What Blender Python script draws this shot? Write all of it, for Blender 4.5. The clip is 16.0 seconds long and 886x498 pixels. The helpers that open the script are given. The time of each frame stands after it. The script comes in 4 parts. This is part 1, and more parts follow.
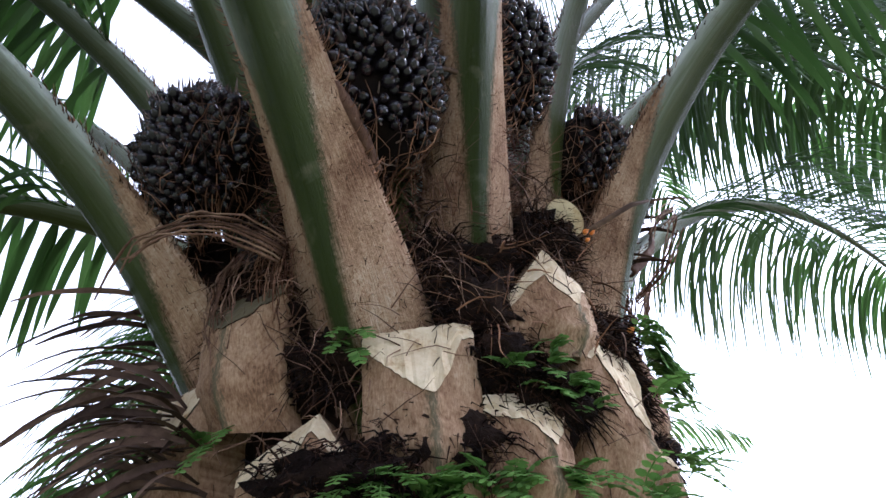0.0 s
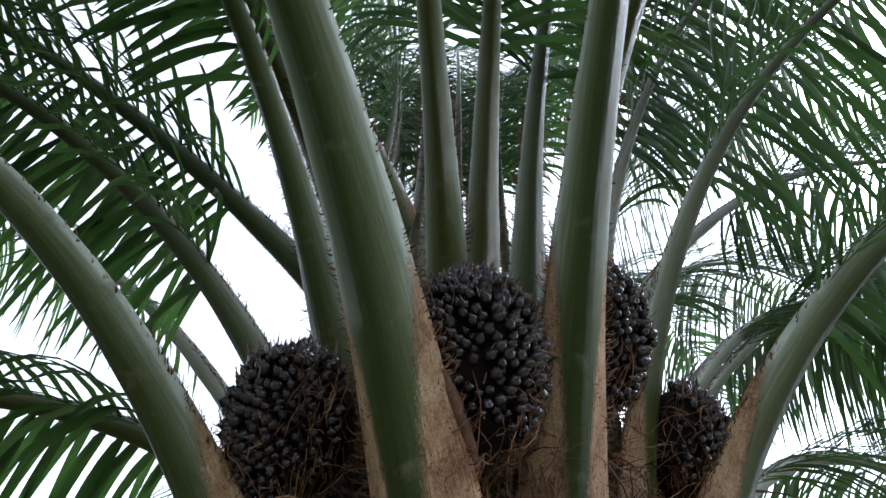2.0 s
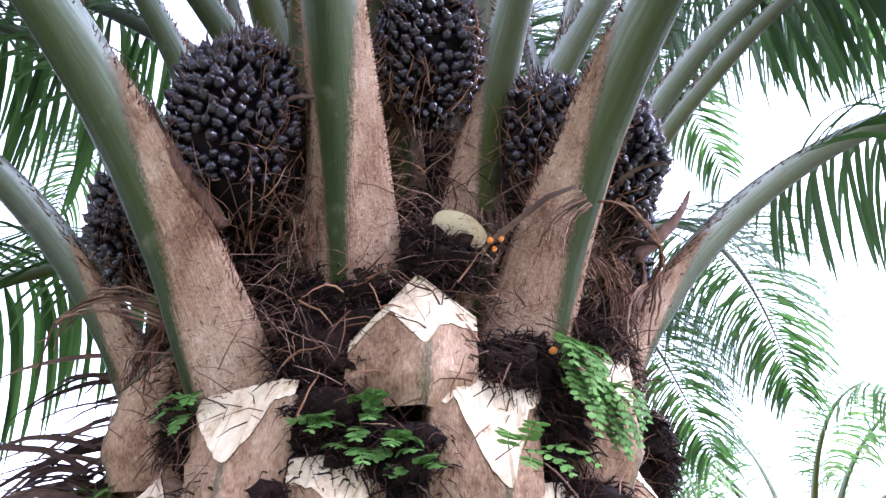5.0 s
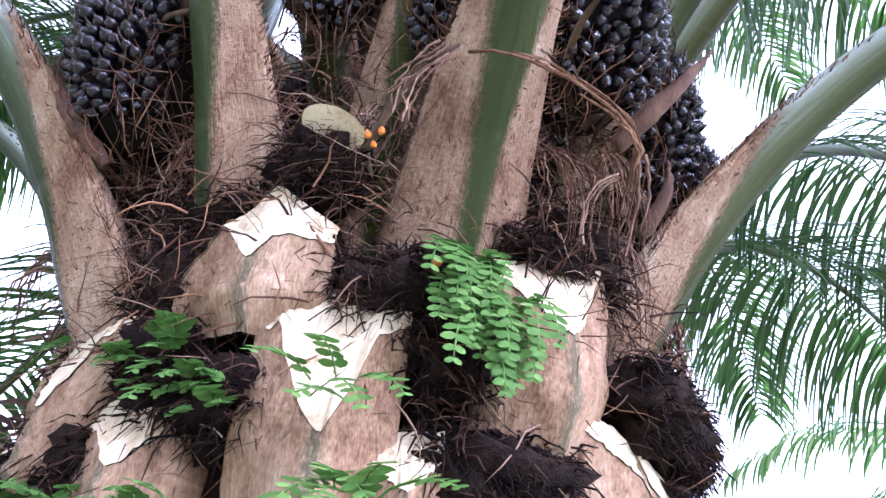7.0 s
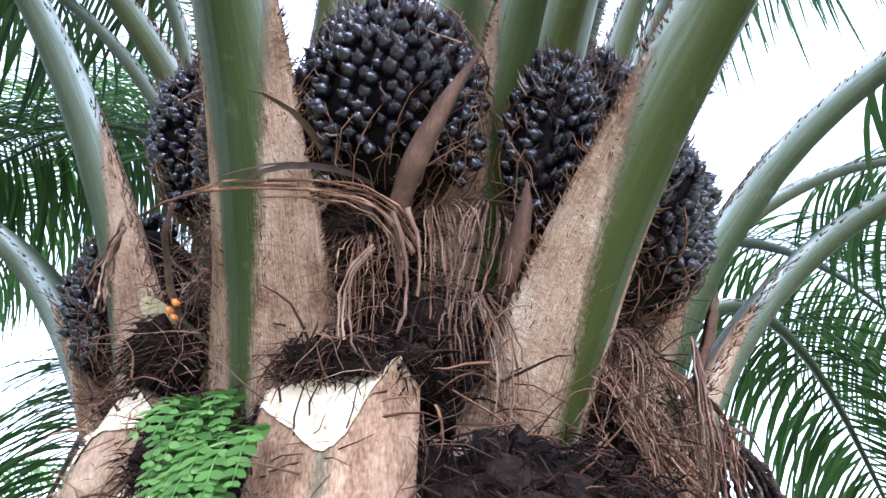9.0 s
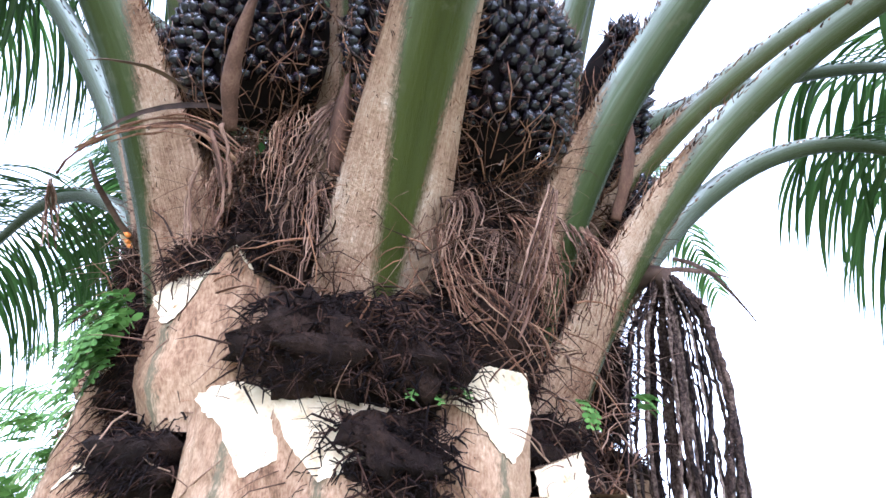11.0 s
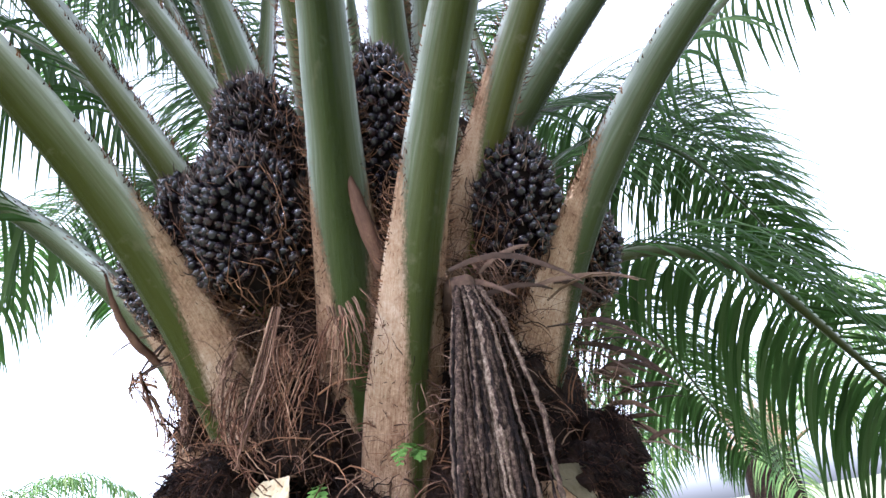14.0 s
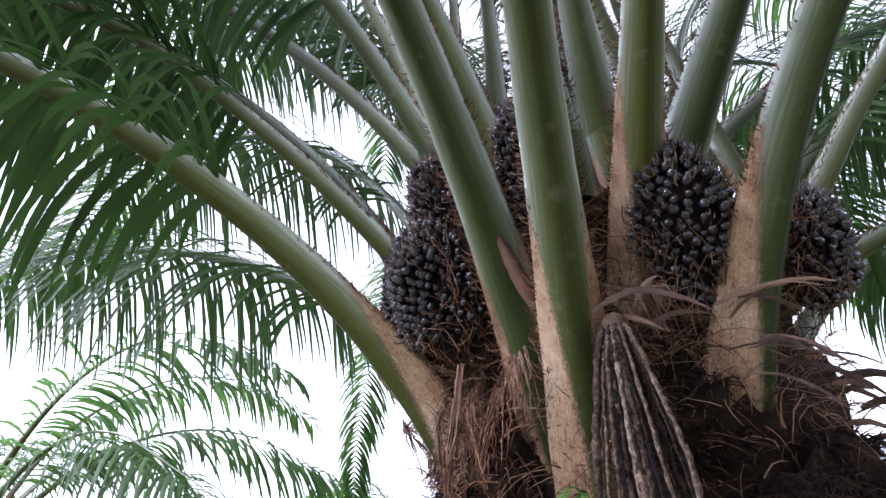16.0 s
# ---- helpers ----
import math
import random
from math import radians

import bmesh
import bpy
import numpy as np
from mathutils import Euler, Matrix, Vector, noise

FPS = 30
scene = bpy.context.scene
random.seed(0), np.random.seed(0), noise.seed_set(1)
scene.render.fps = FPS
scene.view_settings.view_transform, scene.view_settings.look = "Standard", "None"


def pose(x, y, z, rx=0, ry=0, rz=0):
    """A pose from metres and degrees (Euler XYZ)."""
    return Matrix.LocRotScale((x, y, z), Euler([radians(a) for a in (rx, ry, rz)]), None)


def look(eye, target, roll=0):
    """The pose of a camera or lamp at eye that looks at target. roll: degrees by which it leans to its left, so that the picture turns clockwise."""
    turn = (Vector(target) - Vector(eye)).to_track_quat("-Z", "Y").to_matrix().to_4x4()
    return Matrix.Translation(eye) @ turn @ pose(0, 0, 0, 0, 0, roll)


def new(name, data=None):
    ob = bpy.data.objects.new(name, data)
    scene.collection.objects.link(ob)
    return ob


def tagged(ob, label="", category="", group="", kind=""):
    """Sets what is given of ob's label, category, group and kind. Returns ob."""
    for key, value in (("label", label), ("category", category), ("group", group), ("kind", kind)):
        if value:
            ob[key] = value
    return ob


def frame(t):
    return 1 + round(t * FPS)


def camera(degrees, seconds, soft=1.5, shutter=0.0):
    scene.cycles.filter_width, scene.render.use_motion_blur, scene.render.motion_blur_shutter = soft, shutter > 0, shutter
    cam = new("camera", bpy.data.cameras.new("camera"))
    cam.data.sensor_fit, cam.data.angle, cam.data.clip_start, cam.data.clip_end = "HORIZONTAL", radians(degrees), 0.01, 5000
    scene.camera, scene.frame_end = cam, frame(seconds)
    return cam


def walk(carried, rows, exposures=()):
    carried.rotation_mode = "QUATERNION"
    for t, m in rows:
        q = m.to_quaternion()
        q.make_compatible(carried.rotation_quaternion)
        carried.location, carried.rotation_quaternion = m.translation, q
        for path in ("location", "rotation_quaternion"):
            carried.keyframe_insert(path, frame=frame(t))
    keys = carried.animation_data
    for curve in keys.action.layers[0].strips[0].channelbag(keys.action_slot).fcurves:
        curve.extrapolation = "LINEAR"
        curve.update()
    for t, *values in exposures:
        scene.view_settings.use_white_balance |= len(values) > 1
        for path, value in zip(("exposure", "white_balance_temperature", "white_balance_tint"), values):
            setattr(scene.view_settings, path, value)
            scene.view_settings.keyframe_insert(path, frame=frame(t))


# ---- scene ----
cam = camera(67.0, 16.0)
PATH = [
    (0, (0.254, -1.511, 1.559), (0.134, 0.156, 2.657), -6.1),
    (0.5, (0.236, -1.568, 1.627), (0.136, -0.015, 2.883), -4.8),
    (1, (0.209, -1.615, 1.709), (0.117, -0.221, 3.141), -4.7),
    (1.5, (0.232, -1.635, 1.756), (0.141, -0.302, 3.244), -1.4),
    (2, (0.165, -1.636, 1.757), (-0.023, -0.296, 3.229), 1.8),
    (2.5, (0.247, -1.603, 1.737), (0.085, -0.25, 3.201), 0.6),
    (3, (0.484, -1.491, 1.735), (0.144, -0.024, 3.052), 0.1),
    (3.5, (0.7, -1.39, 1.728), (0.149, 0.136, 2.897), -0.3),
    (4, (0.83, -1.337, 1.71), (0.153, 0.203, 2.791), -2.1),
    (4.2, (0.905, -1.3, 1.712), (0.106, 0.194, 2.774), -1.6),
    (6.3, (1.014, -1.016, 1.734), (-0.097, 0.339, 2.698), 2.5),
    (6.5, (1.029, -0.932, 1.742), (-0.157, 0.308, 2.77), 3.8),
    (7, (1.165, -0.628, 1.731), (-0.303, 0.303, 2.72), 7.0),
    (7.5, (1.243, -0.426, 1.762), (-0.287, 0.321, 2.811), 5.0),
    (8, (1.232, -0.257, 1.786), (-0.422, 0.159, 2.829), 6.7),
    (8.5, (1.25, -0.111, 1.819), (-0.387, 0.156, 2.938), 2.3),
    (9, (1.33, 0.107, 1.839), (-0.302, 0.036, 2.993), 2.8),
    (9.5, (1.414, 0.311, 1.834), (-0.249, 0.087, 2.923), -1.9),
    (10, (1.398, 0.447, 1.81), (-0.295, 0.137, 2.828), -0.9),
    (10.2, (1.377, 0.469, 1.796), (-0.352, 0.135, 2.744), 0.7),
    (12.3, (0.879, 1.182, 1.706), (-0.223, -0.109, 2.764), 2.1),
    (12.5, (0.772, 1.223, 1.717), (-0.305, -0.093, 2.77), 0.9),
    (13, (0.657, 1.354, 1.796), (-0.322, -0.101, 2.756), -4.6),
    (13.5, (0.592, 1.614, 1.9), (-0.272, -0.022, 2.659), -10.5),
    (14, (0.422, 1.746, 1.891), (-0.163, 0.009, 2.69), -9.4),
    (14.5, (0.177, 1.709, 1.857), (-0.076, -0.065, 2.746), -5.4),
    (15, (0.117, 1.701, 1.893), (0.025, -0.073, 2.812), -9.0),
    (15.5, (0.08, 1.744, 1.899), (0.294, -0.012, 2.831), -6.3),
    (16, (0.005, 1.864, 1.894), (0.447, 0.153, 2.831), -6.8),
]
EXPOSURES = [(0, 2.4, 5300, 21), (1.5, 2.25, 5500, 12), (2.0, 2.1, 5500, 13), (3.5, 2.95, 5350, 26), (6.5, 3.25, 4950, 31), (9, 3.1, 4950, 18), (12.5, 3.15, 5100, 19), (14, 2.9, 5350, 19), (15.5, 2.85, 5450, 26), (16, 2.55, 5450, 26)]
walk(cam, [(t, look(e, g, r)) for t, e, g, r in PATH], exposures=EXPOSURES)

# ---- sky, sun ----
world = bpy.data.worlds.new("overcast_sky")
scene.world = world
world.use_nodes = True
wn, wl = world.node_tree.nodes, world.node_tree.links
sky = wn.new("ShaderNodeTexSky")
sky.sky_type, sky.sun_disc = "NISHITA", False
sky.sun_elevation, sky.sun_rotation = radians(45), radians(65)
sky.air_density, sky.dust_density = 1.0, 4.0
grey = wn.new("ShaderNodeHueSaturation")
grey.inputs["Saturation"].default_value = 0.06
wl.new(sky.outputs[0], grey.inputs["Color"])
wl.new(grey.outputs[0], wn["Background"].inputs["Color"])
wn["Background"].inputs["Strength"].default_value = 0.14
sun = new("sun", bpy.data.lights.new("sun", "SUN"))
sun.data.energy, sun.data.angle, sun.data.color = 1.3, radians(30), (1.0, 0.97, 0.94)
sun.matrix_world = look((9.0, 4.2, 12), (0, 0, 2))


# ---- materials ----
def material(name, rough=0.6, spec=0.3):
    m = bpy.data.materials.new(name)
    m.use_nodes = True
    p = m.node_tree.nodes["Principled BSDF"]
    p.inputs["Roughness"].default_value = rough
    p.inputs["Specular IOR Level"].default_value = spec
    return m, m.node_tree.nodes, m.node_tree.links, p


def ramp(nodes, stops):
    r = nodes.new("ShaderNodeValToRGB")
    e = r.color_ramp.elements
    while len(e) < len(stops):
        e.new(0.5)
    for el, (at, col) in zip(e, stops):
        el.position, el.color = at, (*col, 1)
    return r


def noise_tex(nodes, links, scale, detail=5, vec=None, stretch=None, rough=0.6):
    n = nodes.new("ShaderNodeTexNoise")
    n.inputs["Scale"].default_value, n.inputs["Detail"].default_value, n.inputs["Roughness"].default_value = scale, detail, rough
    if vec is None:
        vec = nodes.new("ShaderNodeTexCoord").outputs["Object"]
    if stretch:
        mp = nodes.new("ShaderNodeMapping")
        mp.inputs["Scale"].default_value = stretch
        links.new(vec, mp.inputs["Vector"])
        vec = mp.outputs[0]
    links.new(vec, n.inputs["Vector"])
    return n


def bump(nodes, links, p, height, strength, distance):
    b = nodes.new("ShaderNodeBump")
    b.inputs["Strength"].default_value, b.inputs["Distance"].default_value = strength, distance
    links.new(height, b.inputs["Height"])
    links.new(b.outputs[0], p.inputs["Normal"])


def mixer(nodes, links, fac, a, b):
    m = nodes.new("ShaderNodeMix")
    m.data_type = "RGBA"
    if isinstance(fac, float):
        m.inputs[0].default_value = fac
    else:
        links.new(fac, m.inputs[0])
    for sock, v in ((m.inputs[6], a), (m.inputs[7], b)):
        if isinstance(v, tuple):
            sock.default_value = (*v, 1)
        else:
            links.new(v, sock)
    return m.outputs[2]


def calc(nodes, links, op, a, b=0.0, c=0.0):
    m = nodes.new("ShaderNodeMath")
    m.operation = op
    for sock, v in zip(m.inputs, (a, b, c)):
        if isinstance(v, (int, float)):
            sock.default_value = v
        else:
            links.new(v, sock)
    return m.outputs[0]


def simple(name, stops, scale, rough=0.7, spec=0.25, stretch=None, bumped=0.4, dist=0.004, fine=90, island=0.0):
    """Noise-coloured surface: broad noise through a ramp, fine grain over it, and relief."""
    m, n, l, p = material(name, rough, spec)
    a = noise_tex(n, l, scale, 6, None, stretch)
    f = noise_tex(n, l, fine, 4, None, stretch)
    v = calc(n, l, "ADD", calc(n, l, "MULTIPLY", a.outputs[0], 0.65), calc(n, l, "MULTIPLY", f.outputs[0], 0.35))
    if island:
        g = n.new("ShaderNodeNewGeometry")
        v = calc(n, l, "ADD", v, calc(n, l, "MULTIPLY", calc(n, l, "SUBTRACT", g.outputs["Random Per Island"], 0.5), island))
    r = ramp(n, stops)
    l.new(v, r.inputs[0])
    l.new(r.outputs[0], p.inputs["Base Color"])
    if bumped:
        bump(n, l, p, v, bumped, dist)
    return m


def petiole_material():
    m, n, l, p = material("petiole_skin", 0.5, 0.07)
    uv = n.new("ShaderNodeUVMap")
    sep = n.new("ShaderNodeSeparateXYZ")
    l.new(uv.outputs[0], sep.inputs[0])
    u, v = sep.outputs[0], sep.outputs[1]
    au = calc(n, l, "ABSOLUTE", u)
    strand = noise_tex(n, l, 9, 6, uv.outputs[0], (9, 2.2, 1))
    blot = noise_tex(n, l, 14, 5)
    fine = noise_tex(n, l, 160, 3)
    # green skin: olive keel with underside shade painted in, waxy grey-green flanks, sky light painted on the rims;
    # some stalks more yellow than others
    own = n.new("ShaderNodeObjectInfo")
    wax_light = noise_tex(n, l, 5, 4, uv.outputs[0], (2.5, 1.2, 1))
    at = calc(n, l, "ADD", calc(n, l, "MULTIPLY", au, 0.92), calc(n, l, "MULTIPLY", calc(n, l, "SUBTRACT", wax_light.outputs[0], 0.5), 0.35))
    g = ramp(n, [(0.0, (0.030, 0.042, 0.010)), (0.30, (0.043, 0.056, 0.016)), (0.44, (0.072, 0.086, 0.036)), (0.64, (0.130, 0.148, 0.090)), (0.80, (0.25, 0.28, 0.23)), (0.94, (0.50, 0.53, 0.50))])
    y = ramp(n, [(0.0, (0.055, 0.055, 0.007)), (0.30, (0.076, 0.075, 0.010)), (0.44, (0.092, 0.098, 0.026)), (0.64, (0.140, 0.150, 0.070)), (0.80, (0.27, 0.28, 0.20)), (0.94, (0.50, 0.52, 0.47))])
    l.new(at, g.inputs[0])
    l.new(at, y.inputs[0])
    tone = calc(n, l, "MULTIPLY_ADD", own.outputs["Random"], 1.1, -0.35)
    tone.node.use_clamp = True
    speck = ramp(n, [(0.60, (0, 0, 0)), (0.72, (1, 1, 1))])
    l.new(blot.outputs[0], speck.inputs[0])
    skin = mixer(n, l, calc(n, l, "MULTIPLY", speck.outputs[0], 0.5), mixer(n, l, tone, g.outputs[0], y.outputs[0]), (0.16, 0.15, 0.09))
    # tan scurf on the flanks of the base: fibre streaks, brown blotches, fine specks
    patch = noise_tex(n, l, 9, 7, None, (1, 1, 0.5), 0.72)
    t = ramp(n, [(0.34, (0.070, 0.034, 0.020)), (0.42, (0.190, 0.104, 0.062)), (0.49, (0.330, 0.205, 0.128)), (0.56, (0.440, 0.300, 0.200)), (0.68, (0.62, 0.51, 0.40))])
    l.new(calc(n, l, "ADD", calc(n, l, "MULTIPLY", strand.outputs[0], 0.30), calc(n, l, "ADD", calc(n, l, "MULTIPLY", fine.outputs[0], 0.16), calc(n, l, "MULTIPLY", patch.outputs[0], 0.54))), t.inputs[0])
    edge = calc(n, l, "ADD", calc(n, l, "MULTIPLY", strand.outputs[0], 0.40), calc(n, l, "MULTIPLY", fine.outputs[0], 0.25))
    lim = calc(n, l, "ADD", calc(n, l, "MULTIPLY", calc(n, l, "POWER", calc(n, l, "MAXIMUM", v, 0.0), 2.0), 1.7), 0.15)
    d = calc(n, l, "SUBTRACT", calc(n, l, "ADD", au, calc(n, l, "MULTIPLY", calc(n, l, "SUBTRACT", edge, 0.325), calc(n, l, "MULTIPLY_ADD", v, 1.6, 0.15))), lim)
    fac = calc(n, l, "MULTIPLY_ADD", d, 7.0, 0.5)
    fac.node.use_clamp = True
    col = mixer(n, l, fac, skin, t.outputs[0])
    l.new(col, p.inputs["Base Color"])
    l.new(calc(n, l, "MULTIPLY_ADD", fac, 0.45, 0.38), p.inputs["Roughness"])
    bump(n, l, p, calc(n, l, "ADD", strand.outputs[0], calc(n, l, "MULTIPLY", fine.outputs[0], calc(n, l, "MULTIPLY", fac, 1.3))), 0.9, 0.007)
    return m


def stump_material():
    """Mottled tan leaf base with long fibre streaks and a dark green line down its keel."""
    m, n, l, p = material("tan_leaf_base", 0.85, 0.15)
    uv = n.new("ShaderNodeUVMap")
    sep = n.new("ShaderNodeSeparateXYZ")
    l.new(uv.outputs[0], sep.inputs[0])
    patch = noise_tex(n, l, 11, 7, None, (1.2, 1.2, 0.7), 0.72)
    streak = noise_tex(n, l, 7, 5, uv.outputs[0], (5, 3, 1))
    fine = noise_tex(n, l, 150, 3)
    v = calc(n, l, "ADD", calc(n, l, "MULTIPLY", patch.outputs[0], 0.52), calc(n, l, "ADD", calc(n, l, "MULTIPLY", streak.outputs[0], 0.30), calc(n, l, "MULTIPLY", fine.outputs[0], 0.18)))
    t = ramp(n, [(0.33, (0.045, 0.022, 0.013)), (0.42, (0.150, 0.082, 0.046)), (0.50, (0.255, 0.155, 0.092)), (0.58, (0.350, 0.235, 0.150)), (0.70, (0.50, 0.39, 0.29))])
    l.new(v, t.inputs[0])
    d = calc(n, l, "SUBTRACT", 0.10, calc(n, l, "ADD", calc(n, l, "ABSOLUTE", sep.outputs[0]), calc(n, l, "MULTIPLY", calc(n, l, "SUBTRACT", streak.outputs[0], 0.5), 0.35)))
    fac = calc(n, l, "MULTIPLY_ADD", d, 9.0, 0.2)
    fac.node.use_clamp = True
    l.new(mixer(n, l, calc(n, l, "MULTIPLY", fac, 0.8), t.outputs[0], (0.075, 0.075, 0.045)), p.inputs["Base Color"])
    bump(n, l, p, v, 0.8, 0.006)
    return m


def male_material():
    """Dry flower spike: pale tan crust pitted with dark, each strand a tone of its own."""
    m, n, l, p = material("dry_male_spike", 0.9, 0.12)
    own = n.new("ShaderNodeObjectInfo")
    pit = noise_tex(n, l, 130, 4, None, None, 0.7)
    wide = noise_tex(n, l, 14, 4)
    v = calc(n, l, "ADD", calc(n, l, "MULTIPLY", pit.outputs[0], 0.55), calc(n, l, "ADD", calc(n, l, "MULTIPLY", wide.outputs[0], 0.20), calc(n, l, "MULTIPLY", own.outputs["Random"], 0.25)))
    r = ramp(n, [(0.38, (0.006, 0.004, 0.004)), (0.48, (0.030, 0.018, 0.014)), (0.58, (0.105, 0.070, 0.052)), (0.72, (0.30, 0.23, 0.18))])
    l.new(v, r.inputs[0])
    l.new(r.outputs[0], p.inputs["Base Color"])
    bump(n, l, p, pit.outputs[0], 1.0, 0.006)
    return m


def leaf_material(name, stops, translucent=0.35):
    m, n, l, p = material(name, 0.55, 0.07)
    g = n.new("ShaderNodeNewGeometry")
    a = noise_tex(n, l, 3.0, 3)
    v = calc(n, l, "ADD", calc(n, l, "MULTIPLY", g.outputs["Random Per Island"], 0.6), calc(n, l, "MULTIPLY", a.outputs[0], 0.4))
    r = ramp(n, stops)
    l.new(v, r.inputs[0])
    l.new(r.outputs[0], p.inputs["Base Color"])
    tr = n.new("ShaderNodeBsdfTranslucent")
    l.new(mixer(n, l, 0.5, r.outputs[0], (0.10, 0.23, 0.04)), tr.inputs["Color"])
    mix = n.new("ShaderNodeMixShader")
    mix.inputs[0].default_value = translucent
    l.new(p.outputs[0], mix.inputs[1])
    l.new(tr.outputs[0], mix.inputs[2])
    l.new(mix.outputs[0], n["Material Output"].inputs["Surface"])
    return m


def fruit_material():
    m, n, l, p = material("black_fruit_skin", 0.24, 0.42)
    o = n.new("ShaderNodeObjectInfo")
    a = noise_tex(n, l, 60, 3)
    r = ramp(n, [(0.2, (0.004, 0.003, 0.005)), (0.6, (0.011, 0.008, 0.012)), (0.95, (0.045, 0.018, 0.014))])
    l.new(calc(n, l, "ADD", calc(n, l, "MULTIPLY", a.outputs[0], 0.6), calc(n, l, "MULTIPLY", o.outputs["Random"], 0.4)), r.inputs[0])
    l.new(r.outputs[0], p.inputs["Base Color"])
    return m


PETIOLE = petiole_material()
LEAF = leaf_material("palm_leaflet", [(0.15, (0.014, 0.030, 0.009)), (0.5, (0.034, 0.062, 0.020)), (0.85, (0.070, 0.104, 0.040))], 0.34)
# distant leaflets: paler, yellower green, with the haze mixed into the colour
HAZY_LEAF = leaf_material("hazy_far_leaflet", [(0.15, (0.03, 0.06, 0.02)), (0.5, (0.065, 0.11, 0.035)), (0.85, (0.15, 0.17, 0.06))], 0.35)
FERN = leaf_material("fern_pinna", [(0.15, (0.05, 0.105, 0.022)), (0.5, (0.105, 0.200, 0.045)), (0.85, (0.20, 0.31, 0.09))], 0.3)
DEAD = simple("dead_leaf", [(0.25, (0.02, 0.012, 0.009)), (0.5, (0.06, 0.036, 0.026)), (0.75, (0.15, 0.095, 0.065))], 8, 0.85, 0.15, None, 0.3, 0.003, 60, 0.5)
FIBRE = simple("brown_fibre", [(0.2, (0.025, 0.012, 0.008)), (0.5, (0.085, 0.040, 0.022)), (0.8, (0.24, 0.12, 0.065))], 6, 0.85, 0.15, None, 0.0, 0.003, 60, 0.8)
PALE_FIBRE = simple("dry_spathe_fibre", [(0.2, (0.035, 0.017, 0.010)), (0.5, (0.12, 0.062, 0.040)), (0.8, (0.32, 0.20, 0.135))], 10, 0.8, 0.2, (3, 3, 0.6), 0.7, 0.004, 120, 0.5)
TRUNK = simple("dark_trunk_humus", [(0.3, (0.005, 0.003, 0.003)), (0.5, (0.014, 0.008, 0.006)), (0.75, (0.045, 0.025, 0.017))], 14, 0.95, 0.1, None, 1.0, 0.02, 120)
STUMP = stump_material()
CUT = simple("fresh_cut_pith", [(0.30, (0.20, 0.11, 0.05)), (0.37, (0.44, 0.31, 0.18)), (0.46, (0.56, 0.44, 0.29)), (0.7, (0.66, 0.56, 0.40))], 22, 0.8, 0.2, None, 0.5, 0.003, 130)
FRUIT = fruit_material()
SPIKE = simple("spikelet_bract", [(0.25, (0.016, 0.009, 0.008)), (0.5, (0.055, 0.032, 0.026)), (0.8, (0.19, 0.13, 0.105))], 10, 0.7, 0.25, None, 0.0, 0.002, 80, 0.7)
SPATHE = simple("woody_spathe", [(0.25, (0.03, 0.014, 0.009)), (0.5, (0.085, 0.042, 0.026)), (0.8, (0.20, 0.115, 0.075))], 12, 0.75, 0.2, (3, 3, 0.5), 0.8, 0.004, 120)
HAIR = simple("root_hair", [(0.2, (0.005, 0.003, 0.003)), (0.55, (0.013, 0.007, 0.006)), (0.9, (0.07, 0.034, 0.022))], 6, 0.9, 0.1, None, 0.0, 0.003, 60, 0.8)
RUST = simple("rusty_sheath", [(0.25, (0.045, 0.018, 0.010)), (0.5, (0.15, 0.070, 0.040)), (0.8, (0.36, 0.22, 0.14))], 14, 0.85, 0.15, (3, 3, 0.7), 0.6, 0.004, 120, 0.5)
CORE = simple("bunch_heart", [(0.3, (0.003, 0.002, 0.002)), (0.7, (0.010, 0.006, 0.005))], 30, 0.9, 0.1)
MALE = male_material()
ORANGE = simple("orange_fruit_skin", [(0.3, (0.60, 0.14, 0.02)), (0.7, (0.85, 0.32, 0.05))], 20, 0.4, 0.4)
GRASS = simple("grass_ground", [(0.3, (0.07, 0.09, 0.04)), (0.5, (0.17, 0.18, 0.11)), (0.7, (0.28, 0.25, 0.19))], 0.8, 0.95, 0.1, None, 0.6, 0.05, 14)


# ---- building helpers ----
def mesh_of(name, verts, faces, uvs=None, smooth=True):
    me = bpy.data.meshes.new(name)
    me.from_pydata([tuple(v) for v in verts], [], faces)
    if uvs is not None:
        layer = me.uv_layers.new(name="UVMap")
        for loop in me.loops:
            layer.data[loop.index].uv = uvs[loop.vertex_index]
    if smooth:
        me.polygons.foreach_set("use_smooth", [True] * len(me.polygons))
    me.update()
    return me


def part(name, me, mat, parent, label="", kind=""):
    ob = new(name, me)
    if not me.materials:
        me.materials.append(mat)
    ob.parent = parent
    return tagged(ob, label, kind=kind)


def polar(az, r, z):
    a = radians(az)
    return Vector((r * math.cos(a), r * math.sin(a), z))


